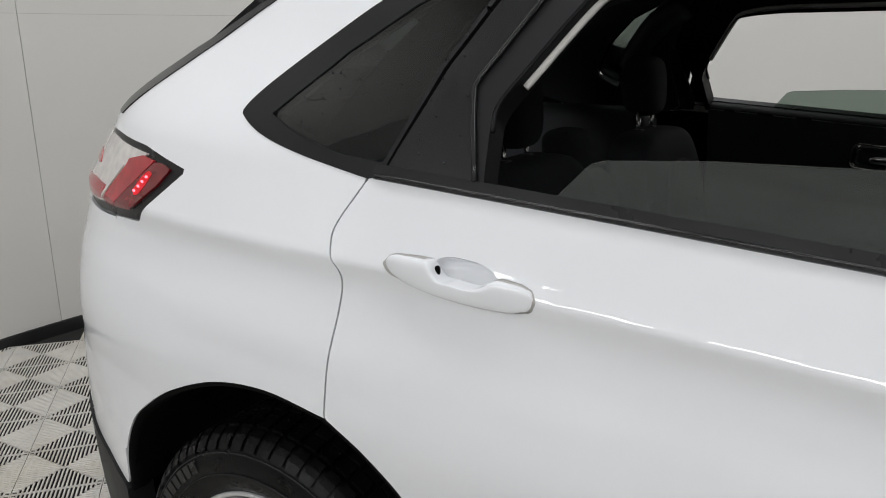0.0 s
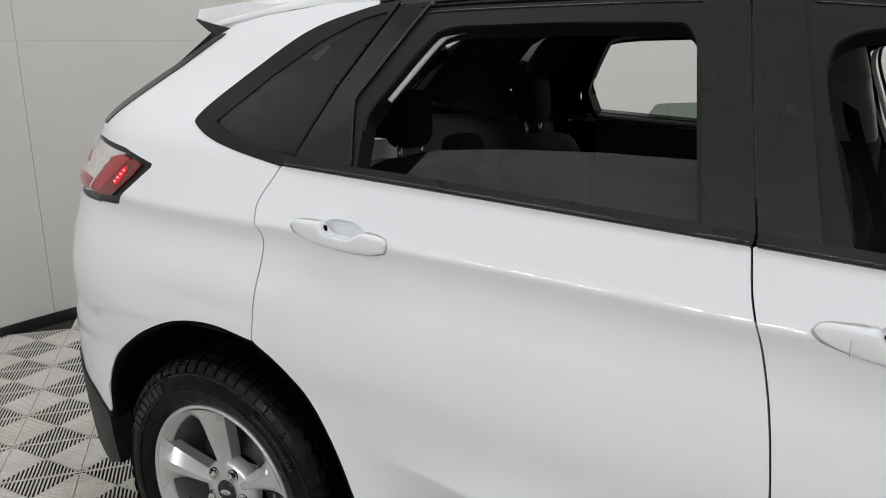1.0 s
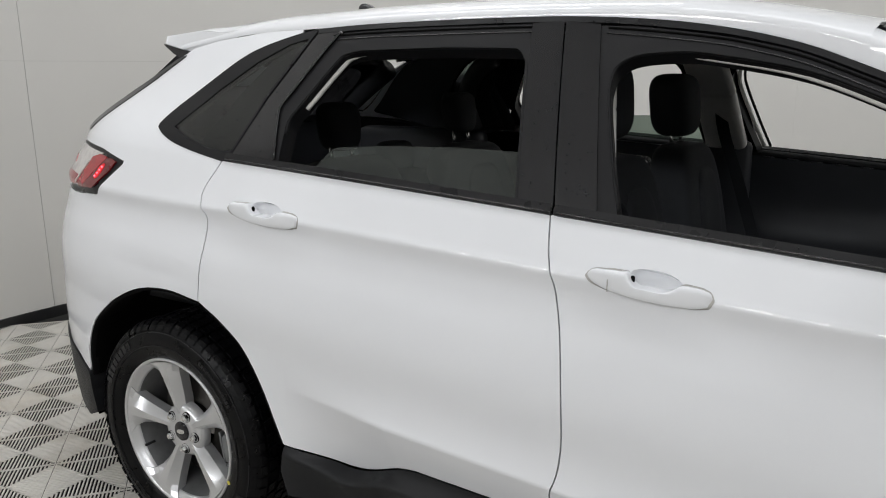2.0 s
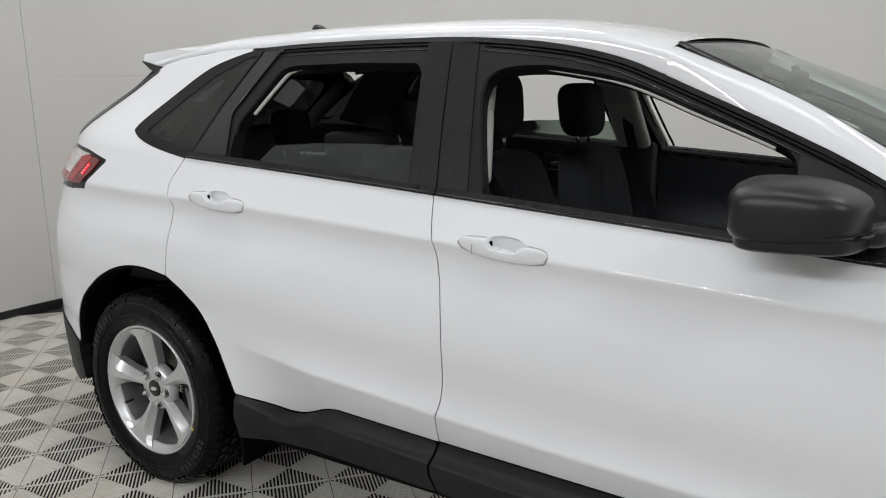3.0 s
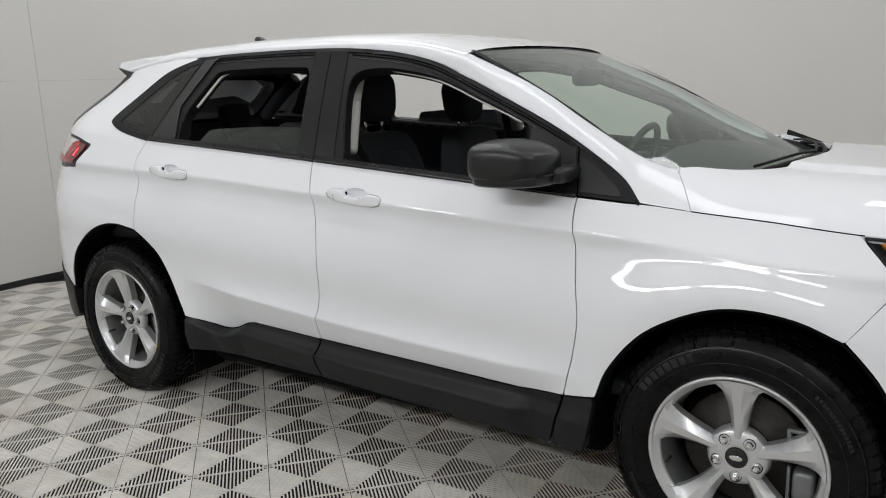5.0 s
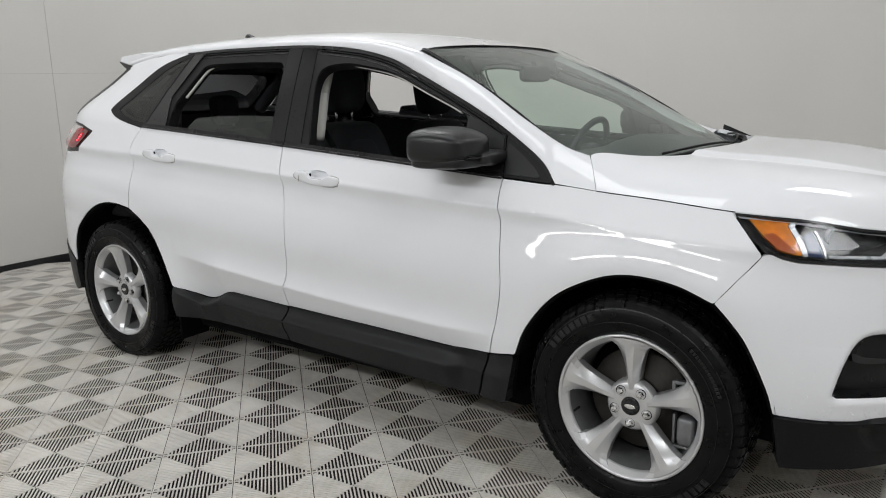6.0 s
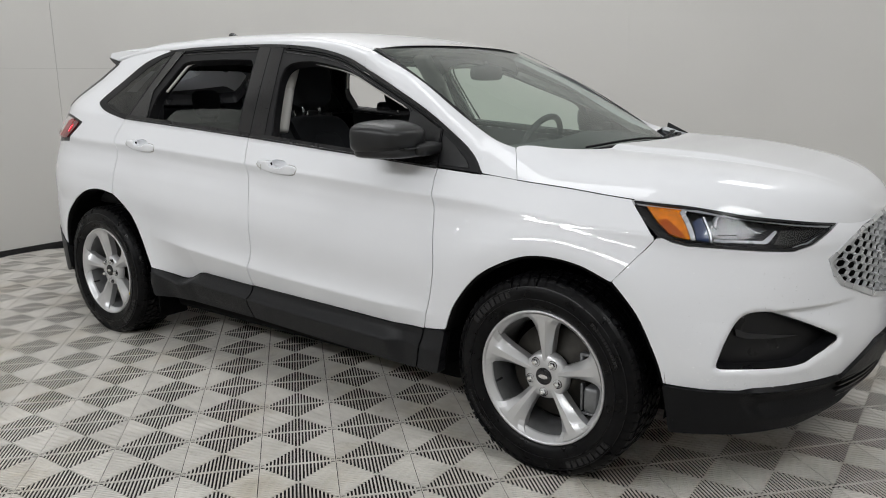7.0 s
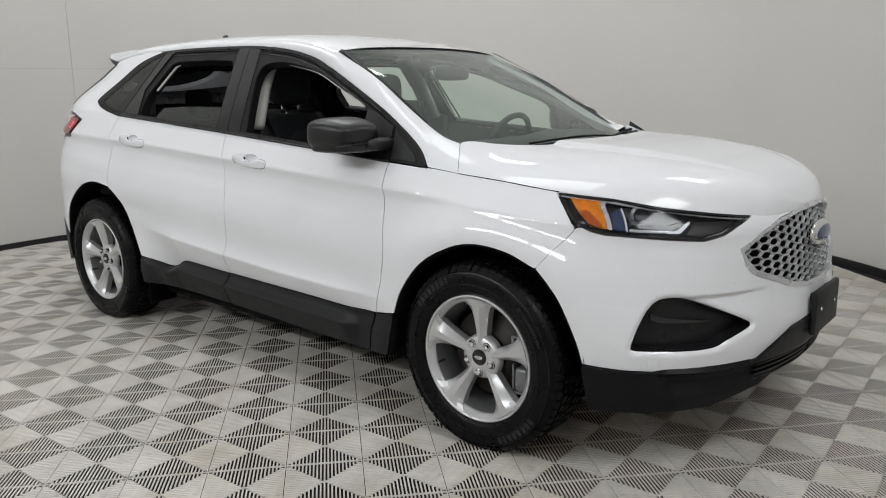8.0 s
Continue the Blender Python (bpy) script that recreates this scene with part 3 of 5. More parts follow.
# roof, spoiler, antenna
roof_edge = herm([-1.70, -1.45, -1.25, -1.035, -.88, -.72, -.477, -.295, -.143, .062, .17, .258, .36], [1.524, 1.557, 1.573, 1.576, 1.581, 1.582, 1.581, 1.577, 1.567, 1.541, 1.518, 1.493, 1.453])
roof_mid = herm([-1.70, -1.4, -1.0, -.5, -.2, 0, .2, .36, .42], [1.588, 1.638, 1.656, 1.657, 1.647, 1.630, 1.596, 1.556, 1.541])


def roof_pt(x, q):
    ye = side_y(x, roof_edge(x))
    z = roof_edge(x) + (roof_mid(x) - roof_edge(x)) * np.clip(1 - np.abs(q)**2.3, 0, 1)**(1 / (2.6 + 2.9 * np.clip((x + .3) / .66, 0, 1)**1.5))
    return np.stack([x, q * ye, z], -1)


q = np.sin(np.linspace(-HALF, HALF, 61))
X, Q = np.meshgrid(np.linspace(-1.70, .36, 80), q, indexing="ij")
P = roof_pt(X, Q)
k = np.clip((X - .2) / .16, 0, 1)
P[:, :, 0] += k * k * .05 * (1 - Q * Q)
part("roof", grid_mesh(P), PAINT, car)
X, Q = np.meshgrid(np.linspace(-1.66, .33, 30), q, indexing="ij")
P = roof_pt(X, Q) * np.array((1, .975, 1)) - np.array((0, 0, .032))
part("headliner", grid_mesh(P, flip=True), ROOFCLOTH, car, "grey cloth headliner")
a, b = np.meshgrid(np.linspace(-1, 1, 41), np.linspace(0, 1, 18), indexing="ij")
xt = -1.735 - .13 * (1 - a**2)
sx = -1.38 + b * (xt + 1.38)
edge_y = herm([-1.88, -1.74, -1.6, -1.45, -1.38], [.585, .598, .612, .618, .615])
wing_y = a * edge_y(-1.38 - b * .355)
on_roof = roof_pt(np.maximum(sx, -1.69), np.clip(wing_y / side_y(np.maximum(sx, -1.69), roof_edge(np.maximum(sx, -1.69))), -1, 1))[:, :, 2] + .001
lift = np.clip(b / .5, 0, 1)
lift = lift * lift * (3 - 2 * lift)
top = np.stack([sx, wing_y, on_roof + (1.609 - .055 * (-1.38 - sx) + .022 * (1 - a * a) - .010 * np.abs(a)**12 - on_roof) * lift], -1)
side = np.zeros((2, 18, 3))
for i, k in ((0, 0), (1, -1)):
    side[i] = top[k]
    side[i, :, 2] = np.interp(side[i, :, 0], [-1.735, -1.6, -1.5, -1.38], [1.557, 1.512, 1.52, 1.54])
    side[i, :, 1] *= 1.015
body = np.concatenate([side[:1], top, side[1:]], 0)
lip, under = body[:, -1:].copy(), body[:, -1:].copy()
lip[1:-1, :, 2] -= .028
lip[:, :, 0] += .012
under[:, :, 0] += .16
under[:, :, 2] = np.minimum(lip[:, :, 2], 1.548)
bm = grid_mesh(np.concatenate([body, lip, under], 1))
bmesh.ops.recalc_face_normals(bm, faces=bm.faces[:])
for e in bm.edges:
    e.smooth = e.is_boundary or e.calc_face_angle(0) < .6
sp = part("spoiler", bm, PAINT, car, "white roof spoiler over the rear window")
for sgn in (-1, 1):
    bm = sheet(lambda u, v: np.stack([u, sgn * (.632 - .12 * np.clip(-1.6 - u, 0, 1)), v], -1), [(-1.742, 1.556), (-1.60, 1.527), (-1.585, 1.517), (-1.62, 1.500), (-1.68, 1.520)], (), .006, .03, flip=sgn > 0)
    part("spoiler_end", bm, GLOSSBLACK, sp, "gloss black spoiler end")


def fin(P):
    P = P.copy()
    h = (P[:, :, 2] + 1) / 2
    P[:, :, 0] = P[:, :, 0] * (1 - .6 * h) - .55 * h
    P[:, :, 1] *= 1 - .5 * h
    return P


part("antenna", blob((-1.33, 0, 1.678), (.06, .025, .024), .7, .8, warp=fin), GLOSSBLACK, car, "black shark fin antenna")

# windshield, pillars and hood
a, b = np.meshgrid(np.linspace(-1, 1, 41), np.linspace(0, 1, 24), indexing="ij")
lo = np.stack([1.12 + .32 * (1 - np.abs(a)**2.4), a * .735, 1.095 - .02 * (1 - a * a)], -1)
hi = np.stack([.367 + .05 * (1 - a * a), a * .598, 1.531 + .016 * (1 - a * a)], -1)
P = lo + (hi - lo) * b[:, :, None]
P += (np.sin(b * np.pi) * .022)[:, :, None] * np.array((.5, 0, .86))
wind = part("windshield", grid_mesh(P), WINDSHIELD, car, "clear greenish windshield glass")
wind.visible_shadow = False
for sgn in (-1, 1):
    aa = np.linspace(.95, 1.045, 4) if sgn > 0 else np.linspace(-.965, -1.0, 4)
    A, B = np.meshgrid(aa, np.linspace(0, 1, 24), indexing="ij")
    A = np.where(A > 1, 1 + (A - 1) * (1 - B), A)
    l2 = np.stack([1.12 + .32 * (1 - np.abs(A)**2.4), A * .735, 1.095 - .02 * (1 - A * A)], -1)
    h2 = np.stack([.367 + .05 * (1 - A * A), A * .598, 1.531 + .016 * (1 - A * A)], -1)
    S2 = l2 + (h2 - l2) * B[:, :, None] + (np.sin(B * np.pi) * .022)[:, :, None] * np.array((.5, 0, .86)) + (np.array((.012, 0, .012)) if sgn > 0 else np.array((.003, 0, .004)))
    part("glass_border", grid_mesh(S2, flip=sgn < 0), RUBBER, wind, "black painted glass border")
A, B = np.meshgrid(np.linspace(-1, 1, 31), np.linspace(.995, 1.0, 4), indexing="ij")
l2 = np.stack([1.12 + .32 * (1 - np.abs(A)**2.4), A * .735, 1.095 - .02 * (1 - A * A)], -1)
h2 = np.stack([.367 + .05 * (1 - A * A), A * .598, 1.531 + .016 * (1 - A * A)], -1)
part("glass_border", grid_mesh(l2 + (h2 - l2) * B[:, :, None] + np.array((.001, 0, .0015))), RUBBER, wind, "black painted glass border")

e1 = outline(DLO_TOP[DLO_TOP[:, 0] > .355], [(1.14, 1.046), (1.19, 1.041), (1.24, 1.036)])
e2 = spline([(.367, -.598, 1.531), (.52, -.624, 1.463), (.70, -.655, 1.378), (.88, -.683, 1.272), (.99, -.698, 1.213), (1.08, -.703, 1.175), (1.165, -.700, 1.153)], 8)


def resample(c, n):
    c = np.array(c, float)
    d = np.concatenate([[0], np.cumsum(np.linalg.norm(np.diff(c, axis=0), axis=1))])
    s = np.linspace(0, d[-1], n)
    return np.stack([np.interp(s, d, c[:, i]) for i in range(c.shape[1])], 1)


hood_edge_z = herm([1.2, 1.24, 1.478, 1.683, 1.85, 2.0, 2.1, 2.22, 2.278, 2.308], [1.0405, 1.037, 1.021, 1.0, .985, .960, .942, .918, .905, .91])
hood_mid_z = herm([1.15, 1.3, 1.47, 1.65, 1.8, 2.0, 2.1, 2.2, 2.27, 2.308], [1.220, 1.160, 1.140, 1.130, 1.118, 1.085, 1.062, 1.020, .970, .917])


hood_rear = herm([0, .3, .6, .75, .865, 1], [1.475, 1.45, 1.385, 1.275, 1.169, 1.243])


def hood_pt(s, qq):
    r = np.abs(qq)
    xr = np.where(r < .865, hood_rear(r), 1.169 + (r - .865) * .56)
    x = xr + s * (2.306 - xr)
    ze = hood_edge_z(x)
    ye = side_y(x, ze)
    r = np.abs(qq)
    f = 1 - r**7
    z = ze + (hood_mid_z(x) - ze) * f
    t = np.clip((r - .47) / .045, 0, 1)
    z -= .015 * t * t * (3 - 2 * t) * np.clip((2.2 - x) / .4, 0, 1) * f
    return np.stack([x, qq * ye, z], -1)


S_, Q_ = np.meshgrid(1 - (1 - np.linspace(0, 1, 70))**1.6, np.sin(np.linspace(-HALF, HALF, 101)), indexing="ij")
P = hood_pt(S_, Q_)
bm = grid_mesh(P)
edges = [e for e in bm.edges if e.is_boundary]
for e in edges:
    e.smooth = False
r = bmesh.ops.extrude_edge_only(bm, edges=edges)
for v in [g for g in r["geom"] if isinstance(g, bmesh.types.BMVert)]:
    v.co.z -= .018
    v.co.x -= .004
part("hood", bm, PAINT, car)
o1 = np.stack([e1[:, 0], -side_y(e1[:, 0], e1[:, 1]), e1[:, 1]], 1)
o1, o2 = resample(o1, 48), resample(e2, 48)
w = np.linspace(0, 1, 12)[None, :, None]
for sgn in (-1, 1):
    P = o1[:, None] * (1 - w) + o2[:, None] * w + np.sin(w * np.pi) * .009 * np.array((.15, -.75, .6))
    q_in = .598 / float(side_y(.36, roof_edge(.36)))
    sec = roof_pt(np.full(12, .36), -(1 - np.linspace(0, 1, 12)**1.4 * (1 - q_in)))
    k0 = np.clip(1 - np.linspace(0, 1, 48) / .3, 0, 1)[:, None, None]
    P = P + k0 * k0 * (3 - 2 * k0) * (sec - P[0])[None]
    hq = 1 - np.linspace(0, 1, 12) * .135
    rim = hood_pt(np.zeros(12), -hq)
    rim[:, 0] -= .0025
    k = np.clip((np.linspace(0, 1, 48) - .72) / .28, 0, 1)[:, None, None]
    k = k * k * (3 - 2 * k)
    straight = o1[-1] * (1 - w[0]) + o2[-1] * w[0]
    P = P + k * (rim - straight - np.sin(w[0] * np.pi) * .009 * np.array((.15, -.75, .6)))[None]
    back = o2 + np.array((-.01, .05, -.03))
    P = np.concatenate([P, back[:, None]], 1)
    P[:, :, 1] *= -sgn
    part("a_pillar", grid_mesh(P, flip=sgn < 0), PAINT, car)

# cowl and wipers
yy = np.linspace(-.74, .74, 31)
c0 = np.stack([1.50 - .52 * (yy / .74)**2 * .75, yy, np.full(31, 1.075)], 1)
c1 = np.stack([1.40 - .42 * (yy / .74)**2 * .75, yy, np.full(31, 1.10)], 1)
part("cowl", grid_mesh(np.stack([c0 + np.array((.05, 0, -.02)), c0, c1, c1 + np.array((0, 0, -.06))], 1), flip=True), TRIM, car, "black plastic cowl below the windshield")
for y0, y1 in ((-.45, .12), (.08, .62)):
    p = [(1.45 - .25 * (t / .74)**2, t, 1.118 + .016 * math.sin((t - y0) / (y1 - y0) * 3.1)) for t in np.linspace(y0, y1, 12)]
    wp = part("wiper", tube(p, .008, 8), RUBBER, car, "black wiper arm and blade")
    part("blade", tube([(x - .03, y, z + .012) for x, y, z in p], .005, 6), RUBBER, wp)
for sgn in (1,):
    bm = sheet(lambda u, v: np.stack([1.20 + u * .20, sgn * (.50 + .19 * (1 - u)), 1.125 + .04 * (1 - u) + v], -1), [(0, -.03), (1, -.05), (1, -.002), (0, .006)], (), (.05, .01), 0, flip=sgn > 0)
    part("cowl_end", bm, RUBBER, car)

# ---- nose ----
nose_side = lambda pts: [(float(np.arcsin(np.clip((x - 1.4) / (front_x(z) - 1.4), 0, 1)**1.5)), z) for x, z in pts]
bump_poly = outline(nose_side(spline([(1.853, .424), (1.831, .50), (1.774, .625), (1.7255, .692), (1.678, .744)], 4)), nose_side([(1.7318, .812), (1.7878, .884)]),
                    on_nose([(1.80, .824, .888), (1.83, .82, .874), (1.875, .81, .864), (1.97, .755, .858), (2.06, .69, .850), (2.14, .608, .843), (2.175, .544, .858), (2.19, .475, .885), (2.206, .395, .915)]),
                    on_nose([(2.257, .285, .904)]), [(HALF + .03, .908), (HALF + .03, .52)],
                    on_nose([(2.36, .16, .515), (2.353, .281, .505), (2.331, .36, .47), (2.305, .423, .435), (2.282, .467, .405), (2.19, .644, .405), (1.974, .843, .413)]))
fog_poly = on_nose(outline(spline([(2.0, .838, .488), (2.012, .818, .55), (2.032, .795, .61), (2.056, .769, .648), (2.09, .74, .660), (2.13, .705, .655), (2.193, .634, .624), (2.25, .56, .588), (2.284, .498, .556)], 4),
                           spline([(2.287, .495, .546), (2.282, .51, .535), (2.242, .591, .503), (2.215, .628, .484), (2.17, .68, .478), (2.08, .76, .479), (2.01, .828, .480)], 4)))
gr = [(2.222, .498, .809), (2.24, .49, .755), (2.262, .465, .72), (2.30, .38, .688), (2.332, .279, .651), (2.345, .14, .628)]
gt = [(2.30, .12, .912), (2.262, .28, .893), (2.24, .40, .855)]
grille_poly = outline(on_nose(gr), [(HALF + .2, .62), (HALF + .2, .915)], on_nose(gt))
lamp_poly = on_nose([(1.686, .799, .996), (1.74, .86, .94), (1.791, .829, .889), (1.83, .82, .877), (1.875, .81, .867), (1.97, .755, .861), (2.06, .69, .853), (2.14, .608, .846), (2.172, .546, .861),
                     (2.187, .478, .888), (2.20, .40, .915), (2.12, .52, .932), (2.0, .66, .955), (1.875, .736, .981), (1.78, .78, .989)])


def in_plane(poly, k):
    """The outline drawn in a little towards its middle."""
    p = np.array(poly)
    c = p.mean(0)
    return c + (p - c) * (1 - k)


def bumper_skin(sgn):
    """The bumper, turned in at the rim of its vent, with the fold that runs from the vent to the middle."""
    sc = np.array((.8, 1.0))
    fp = np.array(fog_poly) * sc

    (u0, z0), (u1, z1) = on_nose([(2.10, .735, .662)])[0], on_nose([(2.325, .40, .668)])[0]

    def fn(u, v):
        _, d = nearest([fp], np.stack([u, v], 1) * sc)
        t = np.clip(1 - d / .018, 0, 1)
        k = (u - u0) / (u1 - u0)
        below = z0 + (z1 - z0) * k - v
        fold = .016 * np.clip(k / .25, 0, 1) * np.clip((1 - k) / .45, 0, 1) * np.clip(below / .007, 0, 1) * np.clip(1 - below / .085, 0, 1)
        return nose_chart(-.010 * t * t - fold, sgn)(u, v)
    return fn


def inset(poly, d, su=.75):
    """The outline moved inwards by d metres."""
    p = np.array(poly, float) * np.array((su, 1))
    n = np.roll(p, -1, 0) - np.roll(p, 1, 0)
    n = np.stack([-n[:, 1], n[:, 0]], 1) / np.linalg.norm(n, axis=1)[:, None]
    area = (p[:, 0] * np.roll(p[:, 1], -1) - np.roll(p[:, 0], -1) * p[:, 1]).sum()
    return (p + n * d * (1 if area > 0 else -1)) / np.array((su, 1))


def rim_wall(poly, off0, off1, sgn):
    """The wall round a recess, between two depths of the front end."""
    p = np.array(poly, float)
    P = np.stack([nose_chart(o, sgn)(p[:, 0], p[:, 1]) for o in (off0, (off0 + off1) / 2, off1)], 1)
    bm = grid_mesh(P, close_u=True)
    return bm


front_bumper = []
from_half = lambda poly: outline([(min(u, HALF), v) for u, v in poly])
for sgn in (-1, 1):
    fl = sgn > 0
    bp = part("front_bumper", sheet(bumper_skin(sgn), from_half(bump_poly), [fog_poly, grille_poly], (.007, .006), .02, flip=fl), PAINT, car, "white front bumper with speckles of water")
    front_bumper.append(bp)
    pocket = part("fog_pocket", merge(sheet(nose_chart(-.062, sgn), fog_poly, (), (.007, .006), 0, flip=fl), rim_wall(inset(fog_poly, .003, .8), -.062, -.011, sgn)), SATINBLACK, bp, "black vent insert in the bumper")
    fu = np.array(fog_poly)
    part("vent_blade", sheet(nose_chart(-.042, sgn), on_nose([(2.05, .78, .60), (2.08, .75, .585), (2.17, .68, .573), (2.225, .61, .565), (2.17, .68, .563), (2.08, .75, .566), (2.055, .78, .575)]), (), (.008, .004), .02, flip=fl), GLOSSBLACK, pocket)
    # head lamp
    lamp = part("head_lamp", merge(sheet(nose_chart(-.055, sgn), lamp_poly, (), (.012, .008), 0, flip=fl), rim_wall(lamp_poly, -.055, -.004, sgn)), LAMPHOUSE, car, "clear head lamp with amber corner and dark housing")
    hl = lambda name, pts, mat, off, lab="": part(name, sheet(nose_chart(off, sgn), on_nose(pts), (), (.007, .005), .01, flip=fl), mat, lamp, lab)
    hl("amber_reflector", [(1.725, .794, .984), (1.84, .752, .982), (1.832, .77, .962), (1.883, .797, .884), (1.862, .80, .886), (1.82, .817, .90), (1.775, .81, .935)], AMBER, -.014, "amber side marker")
    hl("light_guide", [(1.842, .752, .984), (1.856, .75, .984), (1.85, .765, .96), (1.897, .79, .882), (1.885, .797, .882), (1.834, .772, .962)], REFLECTOR, -.010, "silver light guide")
    hl("chrome_strip", [(1.86, .748, .982), (1.99, .672, .957), (2.19, .42, .915), (2.17, .46, .912), (1.98, .68, .945), (1.87, .748, .965)], GREYBEZEL, -.02, "grey upper trim")
    hl("amber_reflector", [(1.775, .81, .935), (1.80, .80, .945), (1.855, .80, .905), (1.868, .80, .888), (1.82, .817, .90)], DARKAMBER, -.012, "darker amber lens ribs")
    hl("inner_bezel", [(2.10, .60, .905), (2.165, .53, .90), (2.185, .47, .90), (2.165, .545, .868), (2.135, .61, .857), (2.10, .645, .866)], GLOSSBLACK, -.022, "gloss black lamp corner")
    hl("inner_bezel", [(1.91, .745, .945), (1.96, .70, .945), (2.07, .60, .925), (2.08, .62, .905), (2.05, .665, .893), (1.95, .755, .893)], GREYBEZEL, -.045, "grey lamp bezel")
    hl("blue_shield", [(1.875, .763, .935), (1.898, .748, .949), (1.937, .771, .877), (1.90, .791, .882)], BLUEFILM, -.018, "dark blue reflector")
    hl("chrome_strip", [(1.900, .748, .951), (1.906, .746, .951), (1.945, .77, .876), (1.939, .771, .876)], REFLECTOR, -.012)
    hl("chrome_strip", [(1.945, .763, .886), (2.07, .672, .879), (2.090, .622, .908), (2.098, .614, .908), (2.082, .664, .871), (1.945, .763, .877)], REFLECTOR, -.016, "silver daytime light strip")
    hl("chrome_strip", [(2.145, .60, .853), (2.168, .548, .866), (2.19, .46, .894), (2.194, .45, .892), (2.175, .54, .861), (2.15, .598, .848)], REFLECTOR, -.012)
    c = nose_chart(-.045, sgn)(np.array([nose_u(1.97, .715, .925)]), np.array([.925]))[0]
    pr = part("projector", blob(c, (.032, .03, .026), 1, 1, 20, 12), LENS, lamp, "round projector lens")
    part("projector_ring", lathe([(.026, 0), (.033, -.006), (.037, .004), (.034, .016)], 24), REFLECTOR, lamp).matrix_local = Matrix.Translation(c) @ pose(0, 0, 0, 0, 0, -sgn * 50)
    part("lamp_cover", sheet(nose_chart(-.002, sgn), lamp_poly, (), (.02, .01), 0, flip=fl), LENS, lamp, "clear plastic lens").visible_shadow = False
    part("lamp_edge", sheet(nose_chart(-.001, sgn), lamp_poly, [inset(lamp_poly, .007)], (.004, .0025), .01, flip=fl), GLOSSBLACK, lamp, "gloss black lens edge")
    # lower black bumper
    chin = outline(on_nose([(1.853, .908, .420), (1.974, .843, .409), (2.19, .644, .401), (2.282, .467, .401), (2.305, .423, .431), (2.331, .36, .466), (2.353, .281, .501), (2.36, .16, .511)]),
                   [(HALF, .516), (HALF, .35)], on_nose([(2.33, .2, .345), (2.273, .419, .303), (2.182, .602, .262), (2.047, .764, .256), (1.873, .888, .262)]))

    def chin_chart(u, v):
        o = .014 - .034 * np.clip((.398 - v) / .012, 0, 1) * np.clip((v - .305) / .055, 0, 1) * np.clip((u - .60 - (.40 - v) * .9) / .06, 0, 1)
        return nose_chart(0, sgn)(u, v) + np.stack([o * np.sin(u), sgn * o * np.cos(u), 0 * u], -1)
    part("lower_bumper", sheet(chin_chart, chin, (), (.012, .009), .08, flip=fl), CHIN, car, "black plastic lower bumper")
    for v in (.325, .345, .365, .385):
        part("lower_slat", sheet(nose_chart(.002, sgn), [(1.12, v - .003), (HALF, v - .003), (HALF, v + .003), (1.12, v + .003)], (), (.03, .003), .015, flip=fl), SATINBLACK, car, "black slat of the lower air intake")
    part("grille_back", sheet(nose_chart(-.06, sgn), from_half(grille_poly), (), (.03, .03), 0, flip=fl), VOID, car)
    part("grille_frame", sheet(nose_chart(.004, sgn), from_half(grille_poly), [outline(on_nose([(x - .004, y - .02 if y > .2 else y, z + (.014 if z < .8 else -.012)) for x, y, z in gr]), [(HALF + .2, .636), (HALF + .2, .902)],
         on_nose([(x, y, z - .012) for x, y, z in gt]))], (.004, .004), .02, flip=fl), GRILLE, car, "silver grey grille surround")

# honeycomb of the grille: bars on the nose surface in y and z
def nose_x(y, z, off=0.0):
    s = np.clip(1 - (np.abs(y) / width(2.2, z))**2.2, 0, 1)
    return 1.4 + (front_x(z) - 1.4) * s**(1 / 3) + off


ghalf = [(y, z) for x, y, z in gr] + [(0, .622), (-1, .622), (-1, .912), (0, .912)] + [(y, z) for x, y, z in gt]
bm = bmesh.new()
py, pz = .054, .0275
segs = set()
for i in range(-12, 13):
    for j in range(-1, 13):
        yc, zc = i * py, .62 + j * pz + (pz / 2 if i % 2 else 0)
        hexa = [(yc + sy * py * .5 * f, zc + sz * pz / 2) for sy, sz, f in ((1.34, 0, 1), (.66, 1, 1), (-.66, 1, 1), (-1.34, 0, 1), (-.66, -1, 1), (.66, -1, 1))]
        for a, b in zip(hexa, hexa[1:] + hexa[:1]):
            segs.add(tuple(sorted(((round(a[0], 4), round(a[1], 4)), (round(b[0], 4), round(b[1], 4))))))
gp = np.array(ghalf)
for a, b in sorted(segs):
    m = ((a[0] + b[0]) / 2, (a[1] + b[1]) / 2)
    if not inside(gp, np.array([abs(m[0])]), np.array([m[1]]))[0]:
        continue
    A = np.array((nose_x(a[0], a[1], -.012), a[0], a[1]))
    B = np.array((nose_x(b[0], b[1], -.012), b[0], b[1]))
    d = (B - A) / np.linalg.norm(B - A)
    n = np.array((1.0, 0, 0)) - d * d[0]
    n /= np.linalg.norm(n)
    s = np.cross(d, n)
    ring = []
    for k in (A - d * .001, B + d * .001):
        ring.append([bm.verts.new(k + s * p + n * o) for p, o in ((-.0021, -.008), (-.0012, .004), (.0012, .004), (.0021, -.008))])
    for k in range(3):
        bm.faces.new((ring[0][k], ring[1][k], ring[1][k + 1], ring[0][k + 1]))
bmesh.ops.recalc_face_normals(bm, faces=bm.faces[:])
part("grille_mesh", bm, GRILLE, car, "silver grey honeycomb grille", smooth=False)
bd = part("badge", blob((2.350, 0, .808), (.026, .115, .048), 1, 1, 40, 14), CHROME, car, "plain oval chrome and blue badge")
